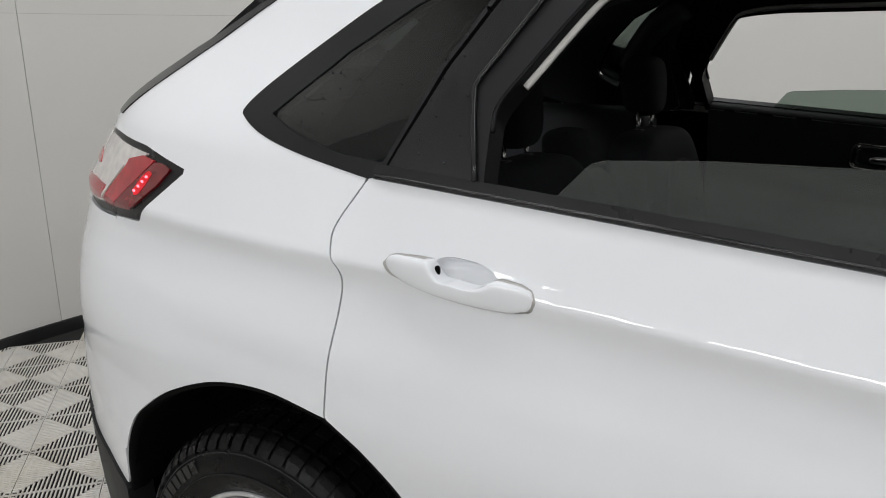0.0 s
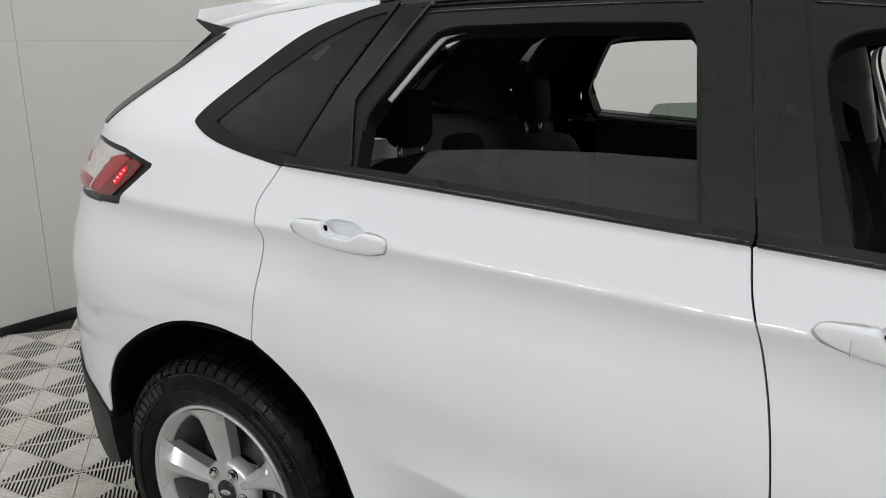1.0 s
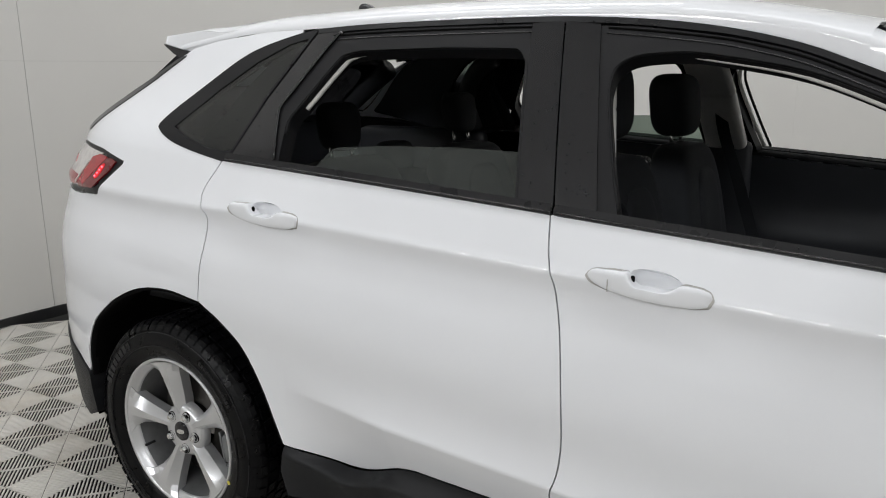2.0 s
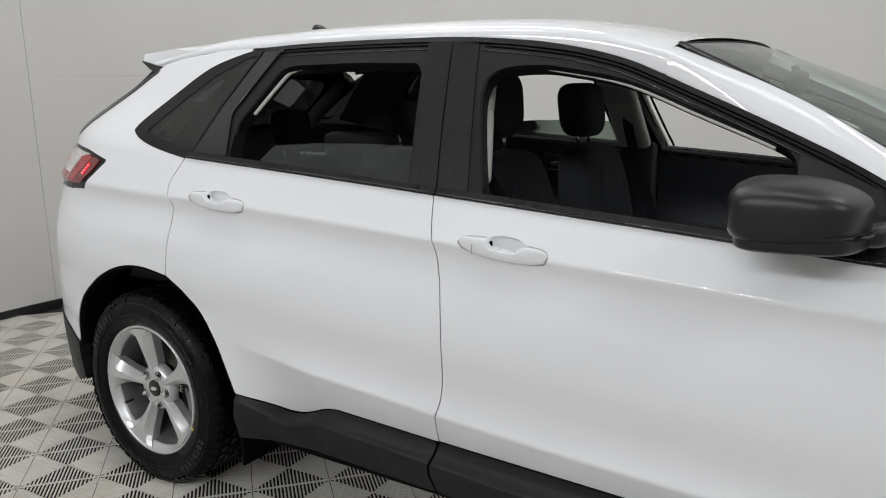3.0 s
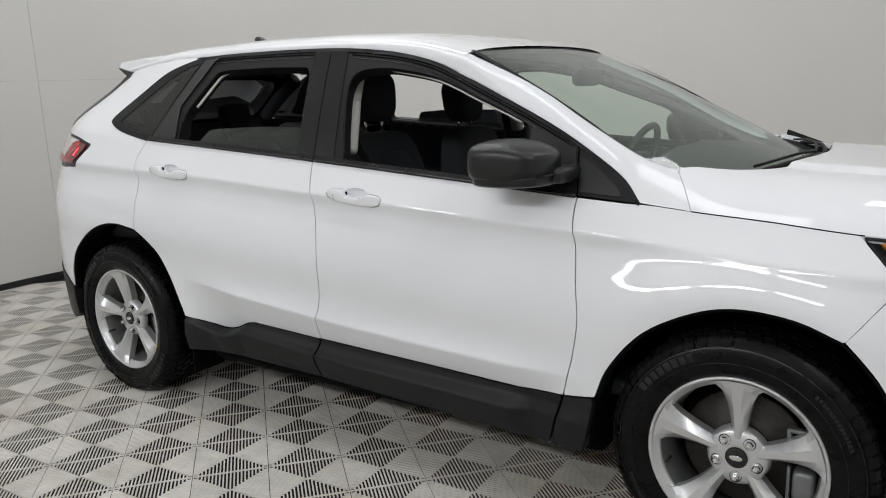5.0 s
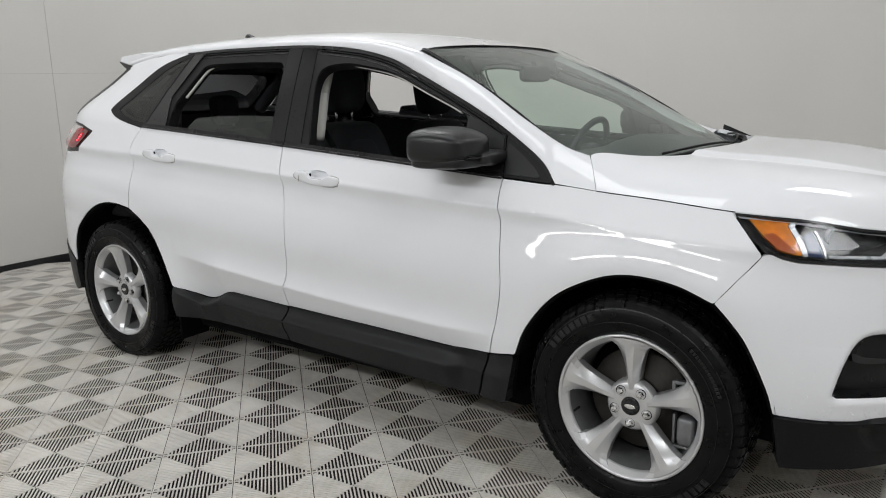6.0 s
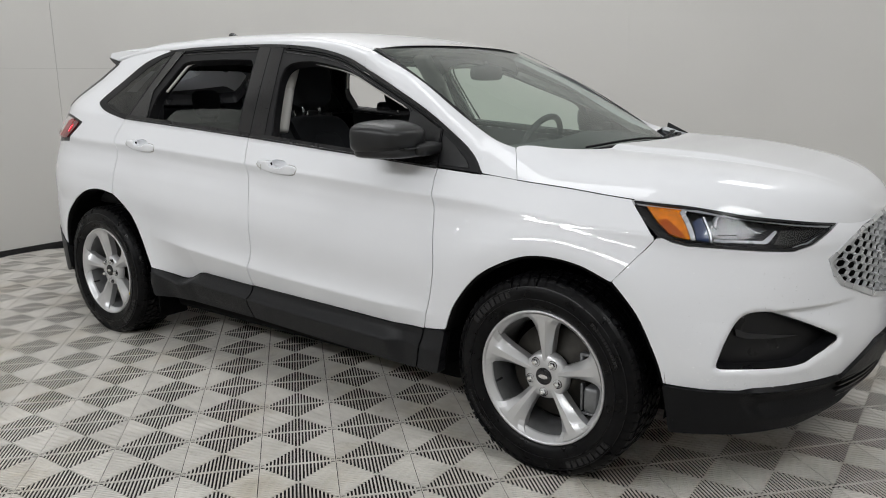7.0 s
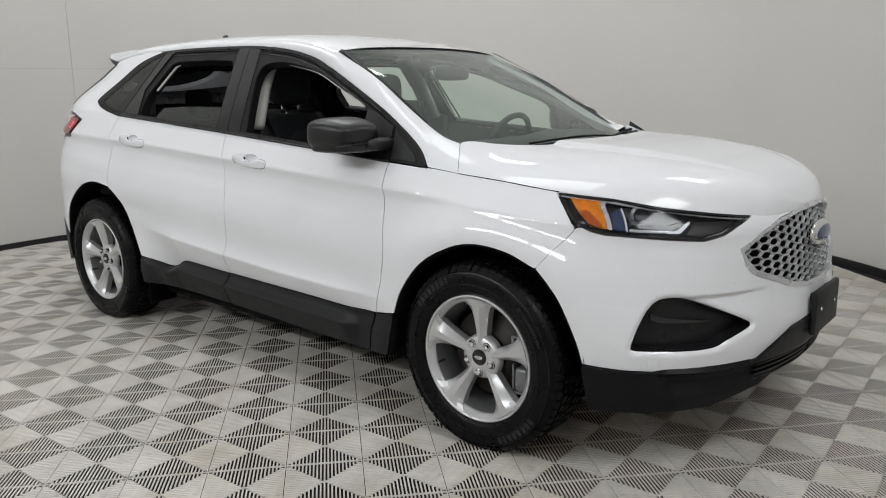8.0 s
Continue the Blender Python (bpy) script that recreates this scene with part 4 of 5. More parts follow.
part("badge_face", blob((2.357, 0, .808), (.0235, .097, .037), 1, 1, 40, 14), BADGE, bd)
pl = part("plate_bracket", rbox((2.392, 0, .522), (.022, .31, .165), .008), CLAD, car, "empty black number plate bracket")
for y in (-.09, .09):
    part("screw", blob((2.404, y, .53), (.004, .007, .007), 1, 1, 10, 6), CHROME, pl)
part("plate_mount", rbox((2.36, 0, .515), (.07, .24, .15), .015), CLAD, pl)

# ---- cladding along the sills ----
sill_crease = herm([-1.0, -.688, -.40, -.145, .4, 1.0], [.418, .410, .398, .388, .374, .362])


def sill_chart(sgn):
    def fn(u, v):
        zt = np.interp(u, [-1, -.9, -.775, -.73, -.68, -.6, -.545, -.17, .9], [.447, .4265, .3995, .4005, .414, .4475, .4585, .449, .44])
        k = np.minimum(sill_crease(u), zt - .022)
        o = .003 + .052 * np.clip((zt - v) / (zt - k), 0, 1)**1.3 - .045 * np.clip((k - v) / .10, 0, 1)
        fade = np.clip((u + .985) / .22, 0, 1) * np.clip((.80 - u) / .09, .3, 1) * np.clip((1.03 - u) / .12, 0, 1)
        base = side_y(u, np.maximum(v, .41))
        return np.stack([u, sgn * (base + .003 + (o - .003) * fade), v], -1)
    return fn


SILLS = (("sill_cladding", outline([(-.955, .288), (-.19, .286), (-.197, .352), (-.172, .4475), (-.545, .4585)], spline([(-.60, .4475), (-.68, .414), (-.73, .4005), (-.775, .3995)], 4), [(-.90, .4265), (-.960, .440), (-.975, .36)])),
         ("sill_cladding", outline([(-.182, .286), (.835, .262), (.889, .439), (.729, .4315), (.31, .4425), (-.163, .4505), (-.188, .352)])),
         ("sill_cladding", outline([(.845, .262), (.965, .275), (.985, .36), (1.0, .455), (.899, .4415)])))
for nm, poly in SILLS:
    for sgn in (-1, 1):
        part(nm, sheet(sill_chart(sgn), poly, (), (.012, .0075), .05, flip=sgn > 0), CLAD, car, "black plastic sill cladding")
part("underbody", merge(rbox((0, 0, .29), (1.95, 1.60, .19), .03), rbox((-.05, 0, .27), (3.9, 1.15, .19), .03), rbox((1.95, 0, .325), (.36, 1.22, .10), .03)), VOID, car, "dark underbody")
for sgn in (-1, 1):
    # Added black sheet that fills in the deep shade beside the rear tyre.
    part("shade_filler", rbox((-1.015, sgn * .80, .29), (.012, .17, .30), .004), VOID, car, "black sheet added for the deep shade by the tyre")
    xs = np.linspace(1.245, 1.69, 30)
    zs = hood_edge_z(xs) - .0012
    part("hood_gap", tube(np.stack([xs, sgn * (side_y(xs, zs) - .0002), zs], 1), .0019, 6), VOID, car, "dark gap between hood and fender")
for sgn in (-1, 1):
    for xc, r in ((-1.43, .475), (1.4245, .445)):
        a = np.radians(np.linspace(-9, 189, 40))
        P = np.zeros((40, 4, 3))
        for j, (rr, y) in enumerate(((r - .006, .90), (r, .80), (r, .58), (.12, .56))):
            P[:, j] = np.stack([xc + rr * np.cos(a), np.full(40, sgn * y), .37 + rr * np.sin(a)], 1)
        part("wheel_liner", grid_mesh(P, flip=sgn > 0), VOID, car, "black wheel arch liner")

# black lips of the wheel arches
for sgn in (-1, 1):
    for arch, xc in ((outline(REAR_ARCH_R, REAR_ARCH_F[1:]), -1.4245), (outline(FRONT_ARCH, [(1.7255, .692), (1.774, .625), (1.831, .50), (1.853, .424)]), 1.4245)):
        arch = resample(arch, 60)
        d = np.array((xc, .36)) - arch
        d /= np.linalg.norm(d, axis=1)[:, None]
        y = side_y(arch[:, 0], arch[:, 1])
        rows = []
        for inn, dep in ((.0015, .003), (.010, .004), (.012, .03), (.004, .09)):
            p = arch + d * inn
            rows.append(np.stack([p[:, 0], sgn * (y - dep), p[:, 1]], 1))
        part("arch_lip", grid_mesh(np.stack(rows, 1), flip=sgn > 0), VOID, car, "black wheel arch lip")

# ---- windows and black trim ----
fopen_line = spline([(-.062, 1.16), (-.095, 1.25), (-.136, 1.38), (-.143, 1.43), (-.132, 1.463), (-.09, 1.483), (0, 1.488), (.08, 1.480), (.265, 1.443), (.45, 1.372), (.63, 1.302), (.68, 1.272), (.698, 1.235)], 4)
C_SEAM = [(-1.195, 1.222), (-1.14, 1.385), (-1.035, 1.568)]
qglass = outline([(-1.475, 1.30), (-1.44, 1.335), (-1.361, 1.407), (-1.24, 1.485), (-1.131, 1.534), (-1.06, 1.55), (-1.155, 1.385), (-1.203, 1.236)], [(-1.30, 1.245), (-1.40, 1.270)])
quarter_trim = outline([(-1.20, 1.2165)], DLO_REAR, [(-1.041, 1.567), (-1.146, 1.385), (-1.20, 1.222)])


def set_back(p):
    """The driver side's quarter window stands further back."""
    p = np.array(p, float)
    p[:, 0] -= .085 * np.clip((p[:, 0] + 1.52) / .25, 0, 1)
    return p


tr = both("quarter_window_trim", quarter_trim, RUBBER, car, off=.002, holes=[qglass], cell=.006, flange=.015, label="black rubber window surround", far=lambda p: p if len(p) == len(quarter_trim) else set_back(p))
both("quarter_window", qglass, PRIVACY, tr, off=-.001, cell=.02, flange=0, label="dark tinted quarter glass", far=set_back)
pillar_c = outline([(-1.194, 1.222), (-1.136, 1.385), (-1.029, 1.567), (-.955, 1.563), (-1.076, 1.365), (-1.03, 1.216)])
def rearward(p):
    """The driver side's rear window opening reaches further back."""
    p = np.array(p, float)
    p[:, 0] -= .085 * np.clip((-.84 - p[:, 0]) / .08, 0, 1)
    return p


def slim(p):
    """The driver side's narrower pillar."""
    p = np.array(p, float)
    p[3:, 0] -= .085
    p[2, 0] -= .05
    return p


both("pillar_trim", pillar_c, GLOSSBLACK, rear_door, off=.004, cell=.008, flange=.012, label="gloss black pillar trim", far=slim)
ropen = outline([(-1.016, 1.2135)], spline([(-1.03, 1.29), (-1.033, 1.33), (-1.0, 1.385), (-.933, 1.482), (-.905, 1.503), (-.86, 1.511)], 4), spline([(-.6, 1.512), (-.42, 1.506), (-.385, 1.50), (-.362, 1.475)], 4), [(-.298, 1.172)])
rframe = outline([(-1.03, 1.214), (-1.076, 1.365), (-.952, 1.560), (-.72, 1.566), (-.370, 1.562), (-.288, 1.170), (-.296, 1.168), (-.967, 1.209)])
both("window_frame", rframe, RUBBER, rear_door, off=.001, holes=[ropen], cell=.006, flange=.05, label="black rubber window frame", far=rearward)
for k, sgn in ((0, -1), (1, 1)):
    lip = spline([(-1.03, 1.222), (-1.072, 1.34), (-1.074, 1.365), (-1.06, 1.39), (-.96, 1.548), (-.94, 1.558)], 5)
    lip = rearward(lip) if sgn > 0 else lip
    part("frame_lip", tube(np.stack([lip[:, 0], sgn * (side_y(lip[:, 0], lip[:, 1]) + .006), lip[:, 1]], 1), .0045, 8), GLOSSBLACK, rear_door[k], "gloss black window edge")
    for dr, poly, cut in ((rear_door, ropen, 1.225), (front_door, None, 1.15)):
        poly = poly if poly is not None else fopen_line
        e = np.array([p for p in poly if p[1] > cut])
        e = rearward(e) if sgn > 0 else e
        part("glass_run", tube(np.stack([e[:, 0], sgn * (side_y(e[:, 0], e[:, 1]) - .006), e[:, 1]], 1), .005, 8), RUBBER, dr[k], "black rubber glass channel")
both("pillar_trim", outline([(-.289, 1.166), (-.369, 1.563), (-.288, 1.566), (-.2025, 1.158)]), GLOSSBLACK, rear_door, off=.005, cell=.008, flange=.012, label="gloss black pillar trim")
both("pillar_trim", outline([(-.1985, 1.158), (-.284, 1.566), (-.196, 1.554), (-.102, 1.152)]), GLOSSBLACK, front_door, off=.005, cell=.008, flange=.012, label="gloss black pillar trim")
fopen = outline([(-.055, 1.142)], spline([(-.095, 1.25), (-.136, 1.38), (-.143, 1.43), (-.132, 1.463), (-.09, 1.483), (0, 1.488), (.08, 1.480), (.265, 1.443), (.45, 1.372), (.63, 1.302), (.68, 1.272), (.698, 1.235)], 4), [(.715, 1.085)])
fframe = outline([(-.104, 1.150), (-.198, 1.551)], spline([(-.10, 1.545), (.062, 1.521), (.17, 1.499), (.258, 1.474), (.43, 1.405), (.62, 1.326), (.77, 1.259), (.866, 1.208)], 4), [(.893, 1.07), (.71, 1.082), (-.057, 1.139)])


def widened(p):
    """The driver side's front window opening reaches further back."""
    p = np.array(p, float)
    p[:, 0] -= .035 * np.clip((.05 - p[:, 0]) / .1, 0, 1)
    return p


both("window_frame", fframe, RUBBER, front_door, off=.001, holes=[fopen], cell=.006, flange=.05, label="black rubber window frame", far=widened)
both("mirror_sail", outline([(.705, 1.09), (.692, 1.275), (.75, 1.258), (.862, 1.205), (.891, 1.072)]), MIRRORBLACK, front_door, off=.006, cell=.008, flange=.01, label="black plastic mirror base panel")
both("corner_trim", outline([(.899, 1.068), (.872, 1.21)], spline([(.905, 1.193), (1.022, 1.115), (1.06, 1.078), (1.084, 1.052)], 4)), RUBBER, car, off=.003, cell=.006, flange=.015, label="black corner window trim")
both("corner_panel", outline([(.905, 1.078), (.885, 1.185), (.955, 1.142), (1.015, 1.095), (1.035, 1.068)]), MIRRORBLACK, car, off=.007, cell=.006, flange=.008, label="black plastic corner panel")
drip = outline(DLO_TOP, shift(DLO_TOP[::-1], 0, -.013))
both("roof_drip_trim", drip, SATINBLACK, car, off=.005, cell=.005, flange=.012, label="black trim strip under the roof edge")
for dr, x0, x1 in ((rear_door, -1.215, -.2045), (front_door, -.2, .894)):
    both("belt_moulding", outline(belt(x0, x1, 20, -.001), belt(x1, x0, 20, .021)), SATINBLACK, dr, off=.006, cell=.006, flange=.02, label="black belt moulding")

for k, sgn in ((0, -1), (1, 1)):
    for dr, x0, x1 in ((rear_door, -1.21, -.206), (front_door, -.198, .892)):
        b_ = belt(x0, x1, 24, .004)
        part("belt_lip", tube(np.stack([b_[:, 0], sgn * (side_y(b_[:, 0], b_[:, 1]) + .006), b_[:, 1]], 1), .0035, 8), GLOSSBLACK, dr[k], "gloss black lower lip of the moulding")

for k, sgn in ((0, -1), (1, 1)):
    top_line = DLO_TOP[(DLO_TOP[:, 0] > -.99) & (DLO_TOP[:, 0] < .86)] + np.array((0, -.024))
    for dr, m in ((rear_door, top_line[:, 0] < -.36), (front_door, top_line[:, 0] > -.19)):
        e = top_line[m]
        for dz, r, mat in ((0, .003, VOID), (-.012, .0022, GLOSSBLACK)):
            part("frame_bead", tube(np.stack([e[:, 0], sgn * (side_y(e[:, 0], e[:, 1] + dz) + .0015), e[:, 1] + dz], 1), r, 6), mat, dr[k])

# lowered panes and inner faces of the doors
pane = outline([(-.925, 1.19), (-.868, 1.258), (-.70, 1.268), (-.50, 1.271), (-.30, 1.266), (-.285, 1.15)])
for o in both("window_pane", pane, SIDEGLASS, rear_door, off=-.03, cell=.03, flange=.003, label="half-lowered tinted window glass"):
    o.visible_shadow = False
for k, sgn in ((0, -1), (1, 1)):
    for dr, x0, x1 in ((rear_door[k], -1.10, -.25), (front_door[k], -.12, .88)):
        xs, zs = np.linspace(x0, x1, 24), np.array((.5, .62, .7, .78, .86, .93, 1.0, 1.06, 1.12, 1.17, 1.2))
        Xg, Tg = np.meshgrid(xs, np.linspace(0, 1, 14), indexing="ij")
        top = belt_z(Xg) - .012
        Z = .45 + Tg * (top - .45)
        y = .775 - .02 * np.sin(Tg * np.pi * 2.4) - .05 * np.exp(-((Z - .83) / .06)**2) + .02 * Tg
        inner = grid_mesh(np.stack([Xg, sgn * y, Z], -1), flip=sgn < 0)
        part("inner_panel", inner, TRIM, dr, "black inner door panel")
        ledge = grid_mesh(np.stack([np.stack([xs, sgn * np.full(24, .793), belt_z(xs) - .012], 1), np.stack([xs, sgn * (belt_y(xs) - .055), belt_z(xs) + .006], 1),
                                    np.stack([xs, sgn * (belt_y(xs) - .012), belt_z(xs) + .008], 1)], 1), flip=sgn > 0)
        part("window_ledge", ledge, RUBBER, dr)
        xh, zh = x1 - .34, 1.072 if x1 < 0 else .99
        hb = part("inner_handle", rbox((xh, sgn * .772, zh), (.17, .014, .075), .02, pose(0, 0, 0, 0, 4, 0)), CHROME, dr, "chrome inner door handle")
        part("handle_cup", rbox((xh, sgn * .768, zh), (.15, .012, .058), .018, pose(0, 0, 0, 0, 4, 0)), TRIM, hb)
        part("handle_lever", blob((xh + .02, sgn * .758, zh - .005), (.055, .008, .012), .6, .6, 16, 10), CHROME, hb)


# ---- door handles ----
def door_handle(door, xc, zc, sgn, key):
    cup = handle_hole(xc, zc)
    cen = cup.mean(0)

    def bowl(u, v):
        d = np.clip(1 - ((u - cen[0]) / .060)**2 - ((v - cen[1]) / .027)**2, 0, 1)
        return np.stack([u, sgn * (side_y(u, v) - .001 - .028 * d**.6), v], -1)
    part("handle_pocket", sheet(bowl, cup, (), .004, 0, flip=sgn > 0), PAINT, door)
    n, m = 60, 24
    t = np.linspace(-1, 1, n)
    hw = .130
    x = xc + t * hw
    line = zc - .0735 * (x - xc) - .003 * (1 - t**2)
    upper = herm([-1, -.95, -.86, -.7, -.4, -.30, -.24, -.18, 0, .3, .42, .5, .7, .88, .96, 1], [0, .010, .017, .021, .025, .024, .012, .004, .002, .003, .010, .018, .020, .016, .010, 0])(t) + .0003
    lowr = herm([-1, -.93, -.75, -.4, 0, .5, .85, .96, 1], [0, .008, .016, .022, .024, .023, .018, .011, 0])(t) + .0003
    bow = .012 + .021 * np.clip(1 - np.abs(t)**2.6, 0, 1)**.6
    P = np.zeros((n, m, 3))
    for j, a in enumerate(np.linspace(0, 2 * np.pi, m, endpoint=False)):
        sa, ca = np.sign(np.sin(a)) * abs(np.sin(a))**.6, np.sign(np.cos(a)) * abs(np.cos(a))**.6
        dz = np.where(np.sin(a) > 0, upper, lowr) * sa
        z = line + dz
        out = bow * (.62 + .38 * ca) - .014
        P[:, j] = np.stack([x, sgn * (side_y(x, line) + np.where(np.cos(a) < 0, out - .012 * (np.abs(t) < .4), out)), z], 1)
    bm = grid_mesh(P, close_v=True)
    bmesh.ops.holes_fill(bm, edges=[e for e in bm.edges if e.is_boundary])
    bmesh.ops.recalc_face_normals(bm, faces=bm.faces[:])
    hnd = part("handle", bm, PAINT, door, "white body-coloured door handle")
    part("handle_gap", blob((xc - .030, sgn * (float(side_y(xc - .03, zc + .012)) + .006), zc + .012), (.0045, .004, .008), .8, .8, 12, 8), VOID, hnd)
    # Grey ring that draws the shaded gap along the handle's lower edge.
    ring = np.zeros((n, 12, 3))
    for j, a in enumerate(np.linspace(0, 2 * np.pi, 12, endpoint=False)):
        z = line + np.where(np.sin(a) > 0, upper, lowr + .0028) * np.sin(a)
        ring[:, j] = np.stack([xc + (x - xc) * 1.02, sgn * (side_y(x, z) + .0008 * np.cos(a)), z], 1)
    part("handle_outline", grid_mesh(ring, close_v=True), SEAM, hnd, "thin grey outline drawn for the shaded gap under the handle")
    if key:
        xk = xc - .075
        part("key_cover_joint", rbox((xk, sgn * (float(side_y(xk, zc)) + .0215), zc - .002), (.001, .003, .026), 0), SEAM, hnd)


for k, sgn in ((0, -1), (1, 1)):
    door_handle(rear_door[k], *RH, sgn, False)
    door_handle(front_door[k], *FH, sgn, True)


# ---- mirrors ----
def door_mirror(door, sgn):
    def warp(P):
        P = P.copy()
        t = np.clip(-P[:, :, 1], 0, 1)
        f = np.clip(P[:, :, 0], 0, 1)
        P[:, :, 2] *= np.where(P[:, :, 2] > 0, 1 - .42 * f**1.5, 1 - .15 * f) * (1 - .10 * t)
        P[:, :, 1] *= 1 - .12 * f
        P[:, :, 0] = P[:, :, 0] * (1 - .12 * t) - .06 * t
        P[:, :, 1] *= -sgn
        return P
    X0, Y0, Z0 = .727, .930, 1.178
    shell = part("mirror_shell", blob((X0, sgn * Y0, Z0), (.131, .118, .067), .50, .46, 56, 32, warp), MIRRORBLACK, door, "black grained door mirror housing")
    part("mirror_skirt", blob((X0 + .006, sgn * (Y0 - .008), Z0 - .049), (.124, .112, .030), .42, .42, 44, 16, warp), MIRRORBLACK, shell)
    part("mirror_groove", blob((X0 + .003, sgn * (Y0 - .002), Z0 - .030), (.1305, .117, .003), .5, .40, 56, 8, warp), RUBBER, shell)
    part("mirror_arm", blob((X0 + .11, sgn * (Y0 - .09), Z0 - .044), (.055, .085, .026), .5, .5, 24, 14), MIRRORBLACK, shell)
    part("turn_lens", blob((X0 + .095, sgn * (Y0 - .012), Z0 - .036), (.045, .075, .004), .6, .6, 24, 8), SATINBLACK, shell)
    part("mirror_glass", blob((X0 - .1105, sgn * (Y0 - .01), Z0 - .002), (.008, .085, .050), .5, .4, 28, 12), CHROME, shell)
    part("mirror_rim", blob((X0 - .107, sgn * (Y0 - .003), Z0 - .002), (.014, .088, .052), .5, .45, 40, 14), MIRRORBLACK, shell)


for k, sgn in ((0, -1), (1, 1)):
    door_mirror(front_door[k], sgn)


# ---- wheels ----
def build_wheel():
    root = new("wheel")
    prof = [(.228, .075), (.247, .112), (.262, .1225), (.30, .1295), (.330, .124), (.350, .112), (.3605, .098), (.3625, .09), (.3625, -.09), (.3605, -.098), (.35, -.112), (.32, -.125), (.262, -.12), (.23, -.10)]
    tyre = part("tyre", lathe([(r, -y) for r, y in prof], 96), TYRE, root, "black all-season tyre")
    bm = bmesh.new()
    rows = ((.104, .088, 62, .0), (.074, .042, 58, .35), (.036, .004, 56, .1), (-.004, -.036, 56, .6), (-.042, -.074, 58, .2), (-.088, -.104, 62, .5))
    for y0, y1, n, ph in rows:
        for i in range(n):
            a0, a1 = 2 * math.pi * (i + ph) / n, 2 * math.pi * (i + ph + .78) / n
            am = (a0 + a1) / 2
            sk = .012 if abs(y0) < .09 else .004
            shoulder = abs(y0) > .09 or abs(y1) > .09
            vs = []
            for r in (.358, .3685):
                for a, y in ((a0, y0), (a1, y0), (a1, y1), (a0, y1)):
                    aa = am + (a - am) * (1 if r < .36 else .93) + (sk if y == y1 else 0)
                    rr = r
                    if shoulder and abs(y) > .1:
                        rr = r - .0065
                    vs.append(bm.verts.new((rr * math.cos(aa), -y, rr * math.sin(aa))))
            for f in ((4, 5, 6, 7), (0, 1, 5, 4), (1, 2, 6, 5), (2, 3, 7, 6), (3, 0, 4, 7)):
                bm.faces.new([vs[k] for k in f])
    for side in (1,):
        for i in range(62):
            a0, a1 = 2 * math.pi * i / 62, 2 * math.pi * (i + .76) / 62
            vs = []
            for r, y in ((.3605, .0985), (.351, .112), (.338, .1225)):
                for a in (a0, a1):
                    vs.append(bm.verts.new((r * math.cos(a) * 1.006, -y - .003, r * math.sin(a) * 1.006)))
            bm.faces.new((vs[0], vs[1], vs[3], vs[2]))
            bm.faces.new((vs[2], vs[3], vs[5], vs[4]))
    bmesh.ops.recalc_face_normals(bm, faces=bm.faces[:])
    part("tread_block", bm, TYRE, tyre, smooth=False)
    bm = bmesh.new()

    def arc_bar(r0, r1, a0, a1, y, up=.0026, n=6):
        a = np.radians(np.linspace(a0, a1, n))
        ring = []
        for t in a:
            ring.append([bm.verts.new((r * math.cos(t), -yy, r * math.sin(t))) for r, yy in ((r0, y - .004), (r0, y + up), (r1, y + up - .001), (r1, y - .006))])
        for p, q2 in zip(ring, ring[1:]):
            for k in range(3):
                bm.faces.new((p[k], q2[k], q2[k + 1], p[k + 1]))
        for e in (ring[0], ring[-1]):
            bm.faces.new(e)
    for base in (112, 292):
        for i in range(8):
            arc_bar(.302, .326, base + i * 4.6, base + i * 4.6 + 3.4, .128)
    for base in (20, 200):
        for i in range(14):
            arc_bar(.306, .316, base + i * 2.2, base + i * 2.2 + 1.5, .1285)
    arc_bar(.2895, .2905, 0, 180, .1285, n=50)
    arc_bar(.2895, .2905, 180, 360, .1285, n=50)
    arc_bar(.331, .333, 0, 180, .1235, n=50)
    arc_bar(.331, .333, 180, 360, .1235, n=50)
    bmesh.ops.recalc_face_normals(bm, faces=bm.faces[:])
    part("sidewall_relief", bm, LETTERING, tyre, "raised unreadable bars on the sidewall", smooth=False)
    part("rim", lathe([(.2475, -.108), (.2465, -.1165), (.241, -.118), (.2365, -.1135), (.2335, -.108), (.224, -.097), (.2195, -.092), (.2185, -.085)], 96), ALLOY, root, "silver alloy rim")
    part("rim_barrel", lathe([(.219, -.086), (.212, -.05), (.206, .0), (.212, .08), (.235, .10)], 64), BARREL, root, "inner barrel of the rim, shade put into its colour")
    spokes = []
    rs = np.array((.036, .055, .075, .10, .13, .16, .185, .205, .222, .2345))
    half = np.array((.022, .020, .0205, .023, .0275, .0335, .041, .050, .063, .083))
    ridge = np.array((.007, .006, .006, .0072, .009, .0112, .0135, .0155, .018, .021))
    face = np.array((.087, .0885, .0915, .0955, .1005, .105, .1085, .111, .113, .114))
    drop = np.array((.002, .012, .020, .025, .027, .027, .025, .021, .013, .003))
    for s in range(5):
        a = math.pi / 2 + 2 * math.pi * s / 5
        P = np.zeros((len(rs), 8, 3))
        for i, (r, w, c, f, d) in enumerate(zip(rs, half, ridge, face, drop)):
            sec = [(-w, f - d - .032), (-w, f - d), (-(w + c) / 2, f - d * .42), (-c, f), (c, f), ((w + c) / 2, f - d * .42), (w, f - d), (w, f - d - .032)]
            for j, (lx, y) in enumerate(sec):
                rad = math.sqrt(max(r * r - lx * lx, .0001)) if r > .15 else r
                P[i, j] = (rad * math.cos(a) - lx * math.sin(a), -y, rad * math.sin(a) + lx * math.cos(a))
